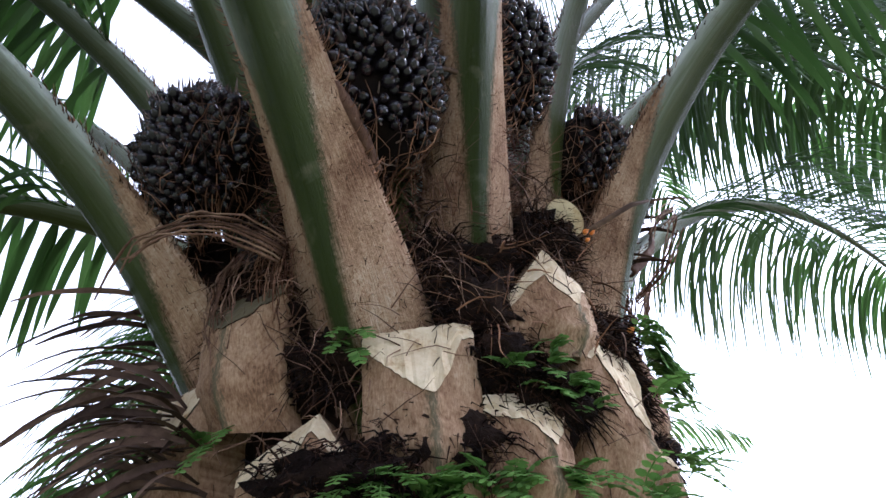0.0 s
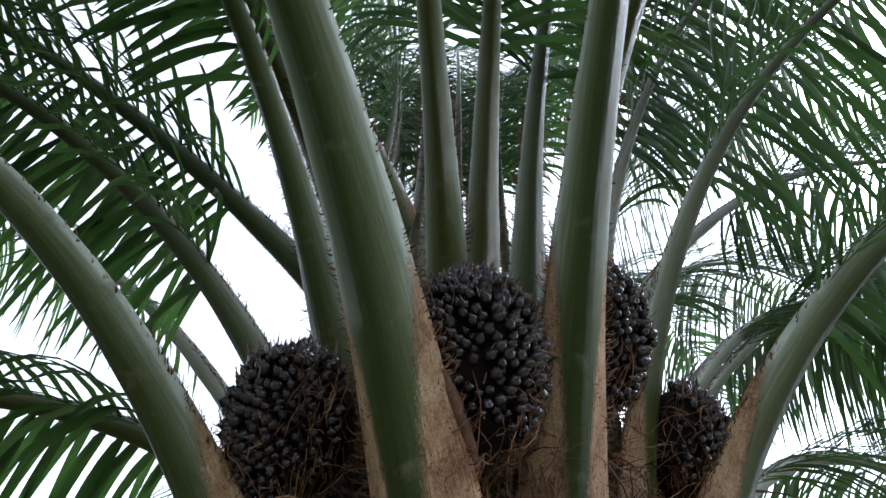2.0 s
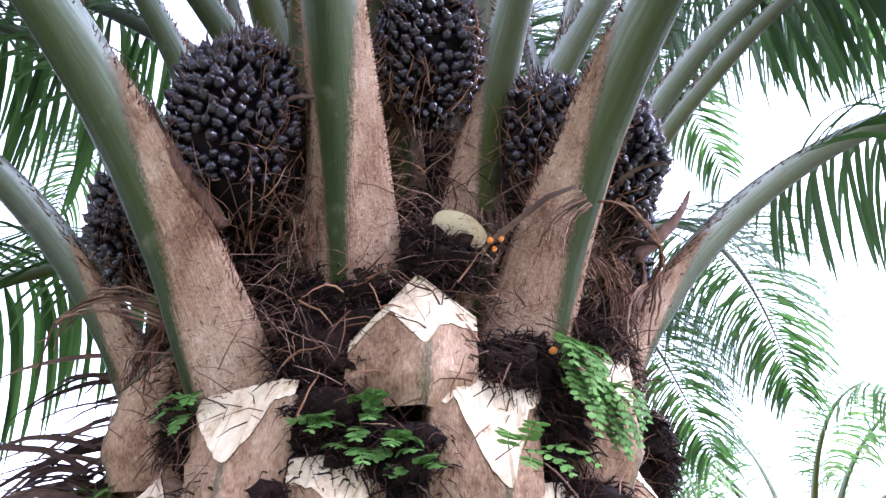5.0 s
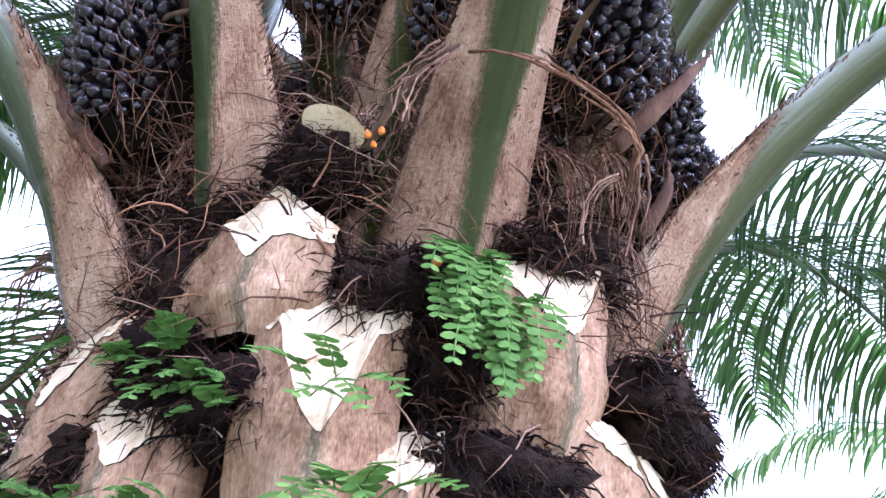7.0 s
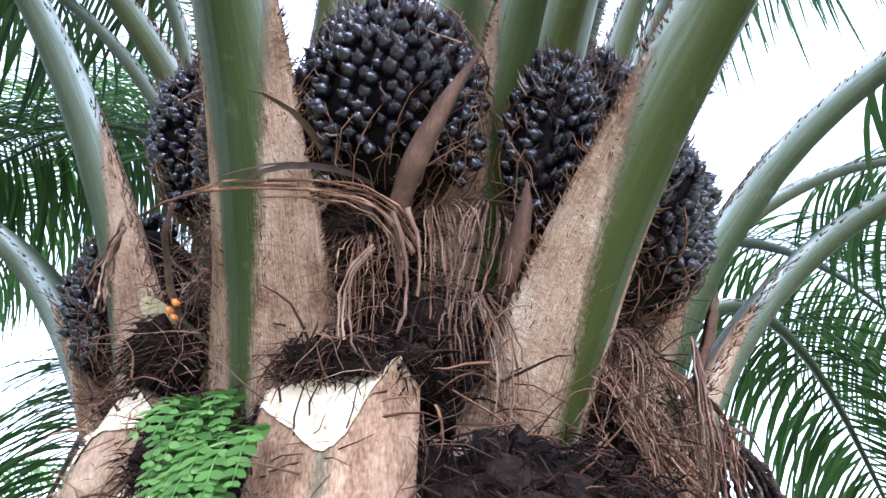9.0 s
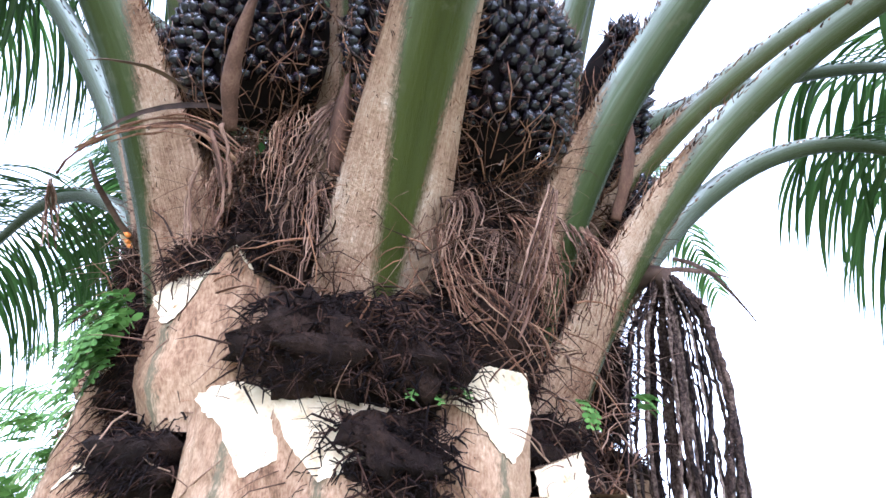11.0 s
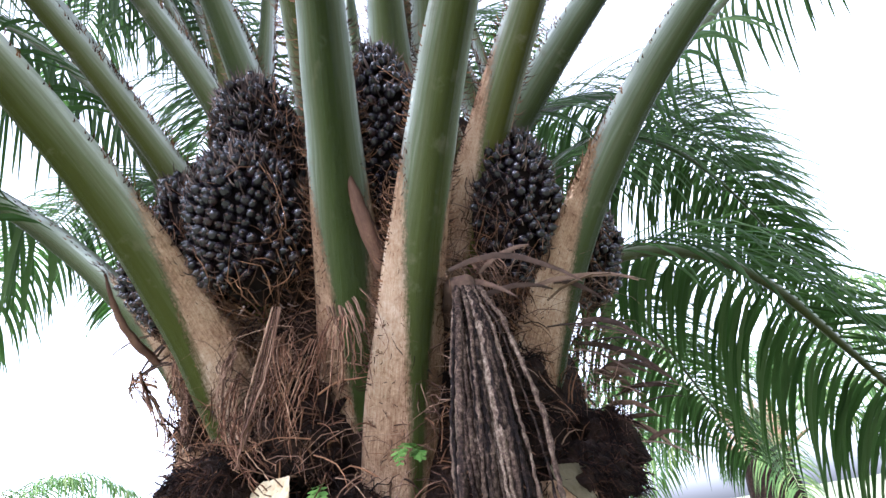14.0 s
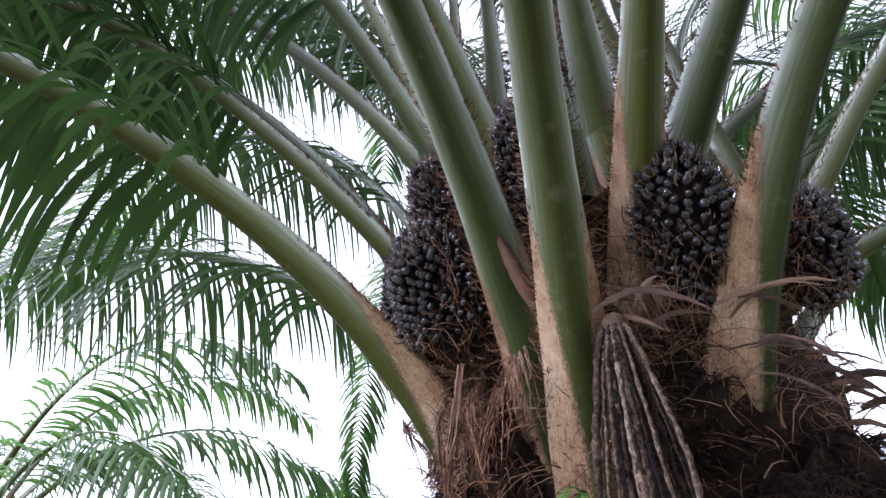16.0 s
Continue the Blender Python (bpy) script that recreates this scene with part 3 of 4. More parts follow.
# lower line of the cut, upper line, keel, foot
STUMPS = (
    ([(-59, 2.100), (-55, 2.148), (-52, 2.172), (-49, 2.135), (-46.6, 2.116), (-44.6, 2.150), (-43, 2.156), (-37.3, 2.154)], [(-59, 2.112), (-52, 2.192), (-48, 2.240), (-37.3, 2.170)], -46.3, 2.02),
    ([(-45, 2.046), (-43, 2.026), (-41.6, 2.040), (-40, 2.000), (-36.5, 1.935), (-33.7, 1.908), (-31, 1.975), (-29.5, 2.030), (-25.5, 2.052)], [(-45, 2.054), (-43, 2.086), (-29.3, 2.078), (-25.5, 2.070)], -34, 1.79),
    ([(-86, 2.020), (-82, 1.985), (-77.5, 1.945), (-75.2, 1.934), (-72.5, 1.970), (-70, 2.026), (-67, 2.036)], [(-86, 2.036), (-70, 2.052), (-67, 2.048)], -75.5, 1.79),
    ([(-67, 1.905), (-61, 1.895), (-57.1, 1.856), (-54, 1.885), (-51.5, 1.925)], [(-67, 1.926), (-51.5, 1.944)], -58, 1.74),
    ([(-107, 1.835), (-101, 1.850), (-98, 1.815), (-93.2, 1.898), (-88.5, 1.830)], [(-107, 1.850), (-93.2, 1.915), (-88.5, 1.840)], -95, 1.66),
    ([(-15.2, 2.150), (-9, 2.114), (-6.5, 2.092), (-4.6, 2.088), (-2.4, 2.110), (0, 2.170), (2.6, 2.214), (5.6, 2.172)], [(-15.2, 2.164), (2.6, 2.212), (5.6, 2.150)], -4.6, 1.93),
    ([(0.5, 1.975), (4, 1.955), (8.2, 1.935), (12, 1.870), (17, 1.900)], [(0.5, 1.990), (8, 1.985), (17, 1.960)], 9.5, 1.74),
    ([(-29.5, 1.885), (-24, 1.86), (-19.5, 1.90)], [(-29.5, 1.905), (-19.5, 1.920)], -24, 1.74),
    ([(36.5, 1.985), (41, 1.968), (44, 1.928), (46.5, 1.912), (49, 1.935), (51.2, 1.990)], [(36.5, 1.998), (44.5, 2.034), (51.2, 2.034)], 45, 1.80),
    ([(13.5, 1.960), (17, 1.915), (22, 1.870), (26, 1.885), (31.5, 1.925)], [(13.5, 1.974), (31.5, 1.955)], 22, 1.75),
    ([(52.6, 1.875), (58, 1.872), (62.5, 1.910)], [(52.6, 1.896), (62.5, 1.936)], 58, 1.74),
    (*wedge(-124, 9, 2.01, 0.10), -124, 1.78),
    (*wedge(84, 8, 1.88, 0.08), 84, 1.68),
)
for low, high, keel, foot in STUMPS:
    stump(low, high, keel, foot)
# an old weathered one beside the hanging dead leaves
stump(*wedge(-109, 9, 2.15, 0.05), -109, 1.92, False)
stump(*wedge(108, 5, 1.97, 0.05), 108, 1.80, False)

# ---- fruit bunches ----
# a rounded, faintly ribbed fruit with a short dry tip
RINGS = ((-0.013, 0.0050), (-0.008, 0.0096), (-0.001, 0.0112), (0.006, 0.0098), (0.0105, 0.0058), (0.0125, 0.0026), (0.0175, 0.0006))
fv, ff = [], []
for zz, rr in RINGS:
    for k in range(8):
        a = 2 * math.pi * k / 8
        w = rr * (1 + 0.07 * math.cos(3 * a)) if rr > 0.004 else rr
        fv.append((w * math.cos(a), w * math.sin(a), zz))
for i in range(6):
    for k in range(8):
        q = (k + 1) % 8
        ff.append((i * 8 + k, i * 8 + q, (i + 1) * 8 + q, (i + 1) * 8 + k))
ff.append(tuple(range(48, 56)))
FRUIT_MESH = mesh_of("fruit", fv, ff)
FRUIT_MESH.materials.append(FRUIT)
FRUIT_MESH.materials.append(SPIKE)
for f in FRUIT_MESH.polygons[40:]:
    f.material_index = 1


def bunch(az, r, z, rx, rz, lean=12, brown=0.0):
    """A fruit bunch: dark heart, single black fruits all over its open side, dry bracts between them."""
    rot = Matrix.Rotation(radians(az), 3, "Z") @ Matrix.Rotation(radians(lean), 3, "Y")
    mid = polar(az, r, z)
    cv, cf = [], []
    for i in range(13):
        th = math.pi * i / 12
        for k in range(18):
            a = 2 * math.pi * k / 18
            v = Vector((rx * math.sin(th) * math.cos(a), rx * math.sin(th) * math.sin(a), rz * math.cos(th)))
            cv.append(mid + rot @ (v * (0.9 + 0.05 * noise.noise(v * 30))))
    for i in range(12):
        for k in range(18):
            q = (k + 1) % 18
            cf.append((i * 18 + k, (i + 1) * 18 + k, (i + 1) * 18 + q, i * 18 + q))
    ob = part("fruit_head", mesh_of("fruit_head", cv, cf), CORE, palm, "ripe black oil palm fruit bunch among the fronds")
    sv, sf = [], []
    count = int(4 * math.pi * (rx * rx * rz) ** (2 / 3) / 0.00040)
    count = min(count, 760)
    placed = 0
    for i in range(count):
        zz = 1 - 2 * (i + 0.5) / count
        a = i * 2.399963 + rng.uniform(-0.06, 0.06)
        q = math.sqrt(1 - zz * zz)
        v = Vector((q * math.cos(a), q * math.sin(a), zz))
        if v.x < 0.10 and v.z < 0.93:
            continue
        nrm = Vector((v.x / rx, v.y / rx, v.z / rz)).normalized()
        p = mid + rot @ Vector((v.x * rx, v.y * rx, v.z * rz)) * (rng.uniform(0.92, 1.04) + 0.13 * noise.noise(v * 2.4 + mid * 9))
        nw = (rot @ nrm + Vector((rng.uniform(-0.35, 0.35), rng.uniform(-0.35, 0.35), rng.uniform(0.0, 0.35)))).normalized()
        if rng.random() > 0.6 * brown + 0.04 and placed < 298:
            placed += 1
            f = new("fruit", FRUIT_MESH)
            f.parent = ob
            s = rng.uniform(0.92, 1.20)
            f.matrix_world = Matrix.LocRotScale(p, nw.to_track_quat("Z", "Y"), (s, s, s * rng.uniform(0.85, 1.1)))
        for _ in range(3 if v.z > 0.45 or brown > 0.3 else 1):
            if rng.random() < 0.35 + 0.5 * max(v.z, 0) + brown:
                d = (nw + Vector((rng.uniform(-0.5, 0.5), rng.uniform(-0.5, 0.5), rng.uniform(0, 0.5)))).normalized()
                ln = rng.uniform(0.012, 0.028)
                o = Vector((rng.uniform(-0.01, 0.01), rng.uniform(-0.01, 0.01), rng.uniform(-0.01, 0.01)))
                tube(sv, sf, [p + o, p + o + d * ln * 0.6, p + o + d * ln + Vector((0, 0, 0.006))], [0.0021, 0.0017, 0.0004], 3)
    part("bract_tuft", mesh_of("bract_tuft", sv, sf), SPIKE, ob, "dry grey-brown pointed bracts", "stuff")
    # wiry brown fibres of the old spathe draped round the rim and the foot
    hv, hf = [], []
    for _ in range(150):
        a = rng.choice((-1, 1)) * rng.uniform(45, 95) if rng.random() < 0.6 else rng.uniform(-80, 80)
        zz = rng.uniform(-1.0, 0.55) if abs(a) > 45 else rng.uniform(-1.05, -0.55)
        d = Vector((0, rng.uniform(-0.6, 0.6), rng.uniform(-1, 1))).normalized()
        ln, th = rng.uniform(0.04, 0.12), rng.uniform(0.0006, 0.0016)
        pts = []
        for j in range(5):
            q = math.sqrt(max(1 - zz * zz, 0.05))
            v = Vector((q * math.cos(radians(a)), q * math.sin(radians(a)), zz))
            lift = 1.09 + 0.05 * math.sin(j * 1.3 + a)
            pts.append(mid + rot @ Vector((v.x * rx, v.y * rx, v.z * rz)) * lift)
            d = (d + Vector((0, rng.uniform(-0.5, 0.5), rng.uniform(-0.5, 0.4)))).normalized()
            a += d.y * ln / 4 / rx * 57
            zz = max(-1.1, min(0.95, zz + d.z * ln / 4 / rz))
        tube(hv, hf, pts, [th, th, th, th * 0.8, th * 0.3], 3)
    part("spathe_fibre", mesh_of("spathe_fibre", hv, hf), FIBRE, ob, "wiry brown fibres of the torn spathe", "stuff")
    return ob


BUNCHES = (
    (-116.5, 0.60, 2.485, 0.132, 0.155),
    (-82.5, 0.60, 2.555, 0.14, 0.205),
    (-48, 0.55, 2.77, 0.105, 0.18),
    (-23.5, 0.58, 2.60, 0.095, 0.13, 12, 0.25),
    (-2, 0.56, 2.655, 0.148, 0.19),
    (25, 0.56, 2.62, 0.085, 0.19, 12, 0.25),
    (45, 0.545, 2.58, 0.138, 0.19),
    (44, 0.50, 2.84, 0.11, 0.15, 12, 0.45),
    (79, 0.56, 2.72, 0.08, 0.20),
    (109, 0.52, 2.57, 0.108, 0.18, 12, 0.25),
    (146, 0.52, 2.53, 0.11, 0.14),
)
for row in BUNCHES:
    bunch(*row)

# ---- fibre in the gaps between the leaf bases ----
def fibres(n, az_range, r_range, z_range, length, thick, mat, label, droop=0.25, outward=0.6, seed=1):
    rg = random.Random(seed)
    verts, faces = [], []
    for _ in range(n):
        az = rg.uniform(*az_range)
        p = polar(az, rg.uniform(*r_range), rg.uniform(*z_range))
        o = polar(az, 1, 0)
        t = Vector((-o.y, o.x, 0))
        d = (o * rg.uniform(0, outward) + t * rg.uniform(-1, 1) + Vector((0, 0, rg.uniform(-0.6, 0.8)))).normalized()
        ln = length * rg.uniform(0.4, 1.3)
        pts = [p]
        for j in range(4):
            p = p + d * (ln / 4)
            pts.append(p)
            d = (d + Vector((rg.uniform(-0.35, 0.35), rg.uniform(-0.35, 0.35), rg.uniform(-0.35, 0.25) - droop))).normalized()
        th = thick * rg.uniform(0.5, 1.5)
        tube(verts, faces, pts, [th, th, th * 0.8, th * 0.6, th * 0.2], 3)
    return part("fibre_mat", mesh_of("fibre_mat", verts, faces), mat, palm, label, "stuff")


fibres(3600, (-150, 150), (0.40, 0.50), (1.75, 2.70), 0.10, 0.0018, FIBRE, "matted dark brown fibre between the leaf bases", outward=0.4, seed=3)
fibres(420, (-150, 150), (0.44, 0.53), (1.9, 2.62), 0.13, 0.0014, PALE_FIBRE, "loose pale brown fibres hanging out of the crown", outward=0.5, seed=4)


# straws and torn bits caught on the stubs
fibres(280, (-112, 76), (0.53, 0.585), (1.80, 2.10), 0.09, 0.0012, PALE_FIBRE, "brown straws caught on the cut stubs", 0.1, 0.5, 5)
fibres(260, (-70, 60), (0.52, 0.58), (2.02, 2.24), 0.10, 0.0016, FIBRE, "coarse reddish brown fibres above the stubs", 0.1, 0.5, 6)

# wiry fibres that stick out of each gap
for k, gap in enumerate(((-114, -95), (-76, -66), (-55, -27), (-8, 15), (33, 58), (78, 108), (-98, -90), (118, 140))):
    fibres(230, gap, (0.47, 0.57), (2.1, 2.56), 0.12, 0.0008, PALE_FIBRE, "wiry pale brown fibres curling out of the crown", 0.12, 0.8, 200 + k)
    fibres(200, gap, (0.45, 0.55), (2.0, 2.50), 0.09, 0.0011, HAIR, "dark wiry fibres in the crown", 0.2, 0.6, 300 + k)


# ---- dry male flower cluster ----
def strand(pts, th, rg):
    verts, faces = [], []
    n = 64
    line, rad = [], []
    for i in range(n + 1):
        f = i / n * (len(pts) - 1)
        k = min(int(f), len(pts) - 2)
        g = f - k
        line.append(pts[k].lerp(pts[k + 1], g) + Vector((rg.uniform(-1, 1), rg.uniform(-1, 1), 0)) * 0.0016)
        rad.append(th * (0.45 if i < 2 else 1) * rg.uniform(0.62, 1.35) * (0.35 if i == n else 1))
    tube(verts, faces, line, rad, 6)
    return mesh_of("strand", verts, faces)


def male_cluster(az, r, z, n, length, spread, seed):
    rg = random.Random(seed)
    top = polar(az, r, z)
    o = polar(az, 1, 0)
    t = Vector((-o.y, o.x, 0))
    verts, faces = [], []
    tube(verts, faces, [top - o * 0.12 - Vector((0, 0, 0.02)), top - o * 0.04 + Vector((0, 0, 0.02)), top + Vector((0, 0, 0.01)), top + o * 0.01 - Vector((0, 0, 0.03))], [0.024, 0.028, 0.022, 0.012], 9)
    ob = part("male_inflorescence", mesh_of("male_inflorescence", verts, faces), DEAD, palm, "withered male flower cluster hanging from the crown")
    for i in range(n):
        a = rg.uniform(-1, 1)
        b = rg.uniform(-1.0, 1.1) if i % 3 else 1.0
        q = top + t * (a * 0.025) + o * (b * 0.02)
        ln = length * rg.uniform(0.75, 1.1)
        pts = [q, q + t * (a * spread * 0.3) + o * (b * 0.05) - Vector((0, 0, ln * 0.18)), q + t * (a * spread * 0.75) + o * (b * 0.075) - Vector((0, 0, ln * 0.55)),
               q + t * (a * spread * rg.uniform(0.7, 1.25)) + o * (b * 0.06 + rg.uniform(-0.02, 0.03)) - Vector((0, 0, ln))]
        part("strand", strand(pts, rg.choice((0.0024, 0.0036, 0.0048, 0.0058)), rg), MALE, ob)
    return ob


male_cluster(89, 0.615, 2.325, 46, 0.56, 0.085, 11)

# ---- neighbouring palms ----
def neighbour(x, y, trunk_h, seed, n=22, leafage=HAZY_LEAF):
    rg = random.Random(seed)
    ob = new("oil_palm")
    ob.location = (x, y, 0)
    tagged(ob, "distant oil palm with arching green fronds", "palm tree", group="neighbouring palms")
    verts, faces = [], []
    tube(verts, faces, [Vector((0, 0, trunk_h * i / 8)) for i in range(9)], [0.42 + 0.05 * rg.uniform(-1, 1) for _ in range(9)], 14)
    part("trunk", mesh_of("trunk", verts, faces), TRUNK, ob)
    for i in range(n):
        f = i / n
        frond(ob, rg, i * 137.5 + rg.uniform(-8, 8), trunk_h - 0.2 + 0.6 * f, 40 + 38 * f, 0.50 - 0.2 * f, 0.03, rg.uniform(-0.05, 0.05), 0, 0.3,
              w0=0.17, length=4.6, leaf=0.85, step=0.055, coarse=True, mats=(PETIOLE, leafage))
    return ob


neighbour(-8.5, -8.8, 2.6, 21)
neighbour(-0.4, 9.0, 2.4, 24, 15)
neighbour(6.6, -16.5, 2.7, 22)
neighbour(6.6, -3.3, 2.45, 23, leafage=LEAF)


# ---- shaggy root mats ----
def root_mat(az, r, z, w, h, seed, hairs=420):
    rg = random.Random(seed)
    base = polar(az, 1, 0)
    side = Vector((-base.y, base.x, 0))
    mid = polar(az, r, z)
    verts, faces = [], []
    n, m = 20, 14
    for i in range(m + 1):
        th = math.pi * i / m
        for k in range(n):
            a = 2 * math.pi * k / n
            v = Vector((math.sin(th) * math.cos(a), math.sin(th) * math.sin(a), math.cos(th)))
            j = 1 + 0.58 * noise.fractal(v * 3.0 + Vector((seed, 0, 0)), 0.9, 2.0, 4)
            verts.append(mid + base * (v.x * 0.07 * j) + side * (v.y * w / 2 * j) + Vector((0, 0, v.z * h / 2 * j)))
    for i in range(m):
        for k in range(n):
            q = (k + 1) % n
            faces.append((i * n + k, (i + 1) * n + k, (i + 1) * n + q, i * n + q))
    ob = part("root_mat", mesh_of("root_mat", verts, faces), TRUNK, palm, "black shaggy mat of roots and humus")
    hv, hf = [], []
    for _ in range(hairs):
        a, b = rg.uniform(-1, 1), rg.uniform(-1, 1)
        q = mid + side * (a * w / 2) + Vector((0, 0, b * h / 2)) + base * (0.055 * math.sqrt(max(0.05, 1 - 0.5 * a * a - 0.5 * b * b)))
        d = (base * rg.uniform(0.1, 0.9) + side * rg.uniform(-1, 1) + Vector((0, 0, rg.uniform(-0.8, 0.6)))).normalized()
        ln = rg.uniform(0.012, 0.055)
        th = rg.choice((0.0008, 0.0012, 0.0022))
        tube(hv, hf, [q, q + d * ln * 0.6 + side * rg.uniform(-0.01, 0.01), q + d * ln + Vector((0, 0, -0.3 * ln))], [th, th * 0.8, th * 0.3], 3)
    part("root_hair", mesh_of("root_hair", hv, hf), HAIR, ob, "fine dark brown root hairs", "stuff")
    return ob


for row in ((-63, 0.47, 2.235, 0.24, 0.10, 1), (-64, 0.49, 2.12, 0.18, 0.16, 16), (-20, 0.50, 2.03, 0.14, 0.14, 17), (-60, 0.50, 2.00, 0.16, 0.12, 18), (-51, 0.51, 1.94, 0.18, 0.10, 19), (-73, 0.51, 1.86, 0.22, 0.12, 20), (-12, 0.51, 1.90, 0.22, 0.10, 21), (-90, 0.54, 1.82, 0.24, 0.10, 22), (30, 0.53, 1.90, 0.18, 0.12, 23), (-30, 0.50, 2.10, 0.16, 0.11, 2), (-23, 0.49, 2.13, 0.12, 0.10, 3), (19, 0.55, 2.045, 0.22, 0.13, 4), (-3, 0.50, 2.215, 0.22, 0.07, 5),
            (27, 0.50, 2.09, 0.20, 0.10, 6), (60, 0.46, 1.95, 0.16, 0.12, 7), (33, 0.55, 2.035, 0.16, 0.12, 8), (-92, 0.48, 2.02, 0.20, 0.12, 9), (-110, 0.48, 2.12, 0.20, 0.16, 10),
            (-43, 0.50, 2.30, 0.14, 0.12, 11), (48, 0.46, 2.13, 0.20, 0.20, 12), (101, 0.46, 2.16, 0.18, 0.18, 13), (8, 0.47, 2.27, 0.18, 0.16, 14), (112, 0.47, 1.95, 0.18, 0.14, 15), (132, 0.50, 2.02, 0.16, 0.18, 25), (119, 0.52, 1.97, 0.20, 0.12, 26), (-89, 0.46, 2.37, 0.14, 0.18, 27), (-133, 0.49, 2.31, 0.20, 0.18, 28)):
    root_mat(*row)


# ---- woody spathes and dry straps ----
def ribbon(name, pts, widths, mat, label, thick=0.006, twist=0.0, strips=1, seed=0, curl=0.35, loose=0.05):
    """A tapering, curled strap along pts, given as (azimuth, radius, height); frayed into several strips where asked."""
    rg = random.Random(seed)
    line = [polar(*p) for p in pts]
    n = 18
    verts, faces = [], []
    for st in range(strips):
        off = (st - (strips - 1) / 2) / max(strips, 1) + (rg.uniform(-0.2, 0.2) if strips > 1 else 0)
        row = 5 if strips == 1 else 3
        first = len(verts)
        last = n if strips == 1 else int(n * rg.uniform(0.5, 1.0))
        drift = Vector((rg.uniform(-1, 1), rg.uniform(-1, 1), rg.uniform(-1, 0.4))) * (loose if strips > 1 else 0)
        rate = rg.uniform(0.5, 1.4)
        for i in range(last + 1):
            f = i / n * (len(line) - 1)
            k = min(int(f), len(line) - 2)
            g = f - k
            a, b = line[max(k - 1, 0)], line[min(k + 2, len(line) - 1)]
            p0, p1 = line[k], line[k + 1]
            m0, m1 = (p1 - a) / 2, (b - p0) / 2
            p = p0 * (2 * g**3 - 3 * g**2 + 1) + m0 * (g**3 - 2 * g**2 + g) + p1 * (-2 * g**3 + 3 * g**2) + m1 * (g**3 - g**2)
            t = (p1 - p0).normalized()
            o = Vector((p.x, p.y, 0)).normalized()
            b0 = t.cross(o).normalized()
            ang = (twist + (rg.uniform(-0.2, 0.2) if strips > 1 else 0)) * i / n * 2
            bb = b0 * math.cos(ang) + t.cross(b0) * math.sin(ang)
            nn = t.cross(bb)
            w = widths[k] + (widths[k + 1] - widths[k]) * g
            fray = drift * (i / n) ** 1.6 + Vector((rg.uniform(-1, 1), rg.uniform(-1, 1), rg.uniform(-1, 1))) * 0.0012
            thin = 1.0 if strips == 1 else rate * (1 - 0.75 * i / last)
            for c in range(row):
                x = (2 * c / (row - 1) - 1)
                ww = w / strips * thin
                verts.append(p + fray + bb * (off * w * (1 + 0.5 * i / n) + x * ww / 2) + nn * (curl * ww * (x * x - 0.5) + 0.0015 * rg.uniform(-1, 1)))
        for i in range(last):
            for c in range(row - 1):
                q = first + i * row + c
                faces.append((q, q + 1, q + row + 1, q + row))
    me = mesh_of(name, verts, faces)
    ob = part(name, me, mat, palm, label)
    so = ob.modifiers.new("thick", "SOLIDIFY")
    so.thickness = thick
    return ob


ribbon("dry_strap", ((4, 0.62, 2.34), (0, 0.67, 2.372), (-6, 0.695, 2.382), (-14, 0.715, 2.382), (-21, 0.735, 2.370), (-28, 0.740, 2.335)), (0.030, 0.032, 0.030, 0.026, 0.024, 0.014), RUST,
       "dry brown strap of a dead leaf sheath arching across a frond", 0.003, 0.35, 7, 31, 0.35, 0.010)
ribbon("dry_strap", ((1, 0.66, 2.372), (2.5, 0.64, 2.32), (2.5, 0.61, 2.25), (-0.5, 0.60, 2.19)), (0.034, 0.030, 0.020, 0.006), PALE_FIBRE, "dry brown strap hanging from the crown", 0.004, 0.8, 4, 32, 0.35, 0.02)
ribbon("dry_strap", ((-1, 0.64, 2.33), (-4, 0.62, 2.29), (-4, 0.60, 2.22), (-1, 0.60, 2.15)), (0.010, 0.014, 0.012, 0.004), PALE_FIBRE, "dry brown strap hanging from the crown", 0.003, 0.5, 3, 34, 0.35, 0.012)
ribbon("dry_strap", ((-27, 0.735, 2.345), (-31, 0.71, 2.31), (-33, 0.68, 2.25)), (0.030, 0.034, 0.010), PALE_FIBRE, "frayed end of a dry brown strap", 0.002, 0.5, 9, 35, 0.3, 0.04)
ribbon("dry_strap", ((53.5, 0.595, 2.36), (49.5, 0.605, 2.22), (46.5, 0.61, 2.13), (44.5, 0.605, 2.06)), (0.020, 0.030, 0.020, 0.008), PALE_FIBRE, "frayed pale brown strap leaning between two fronds", 0.003, 0.3, 6, 36, 0.4, 0.014)
ribbon("dry_strap", ((-99, 0.58, 2.22), (-105, 0.65, 2.25), (-111, 0.70, 2.245), (-117, 0.73, 2.20), (-121, 0.73, 2.12)), (0.05, 0.055, 0.05, 0.045, 0.03), PALE_FIBRE,
       "dry brown strap curling off a dead leaf base", 0.003, 0.3, 10, 33, 0.35, 0.02)
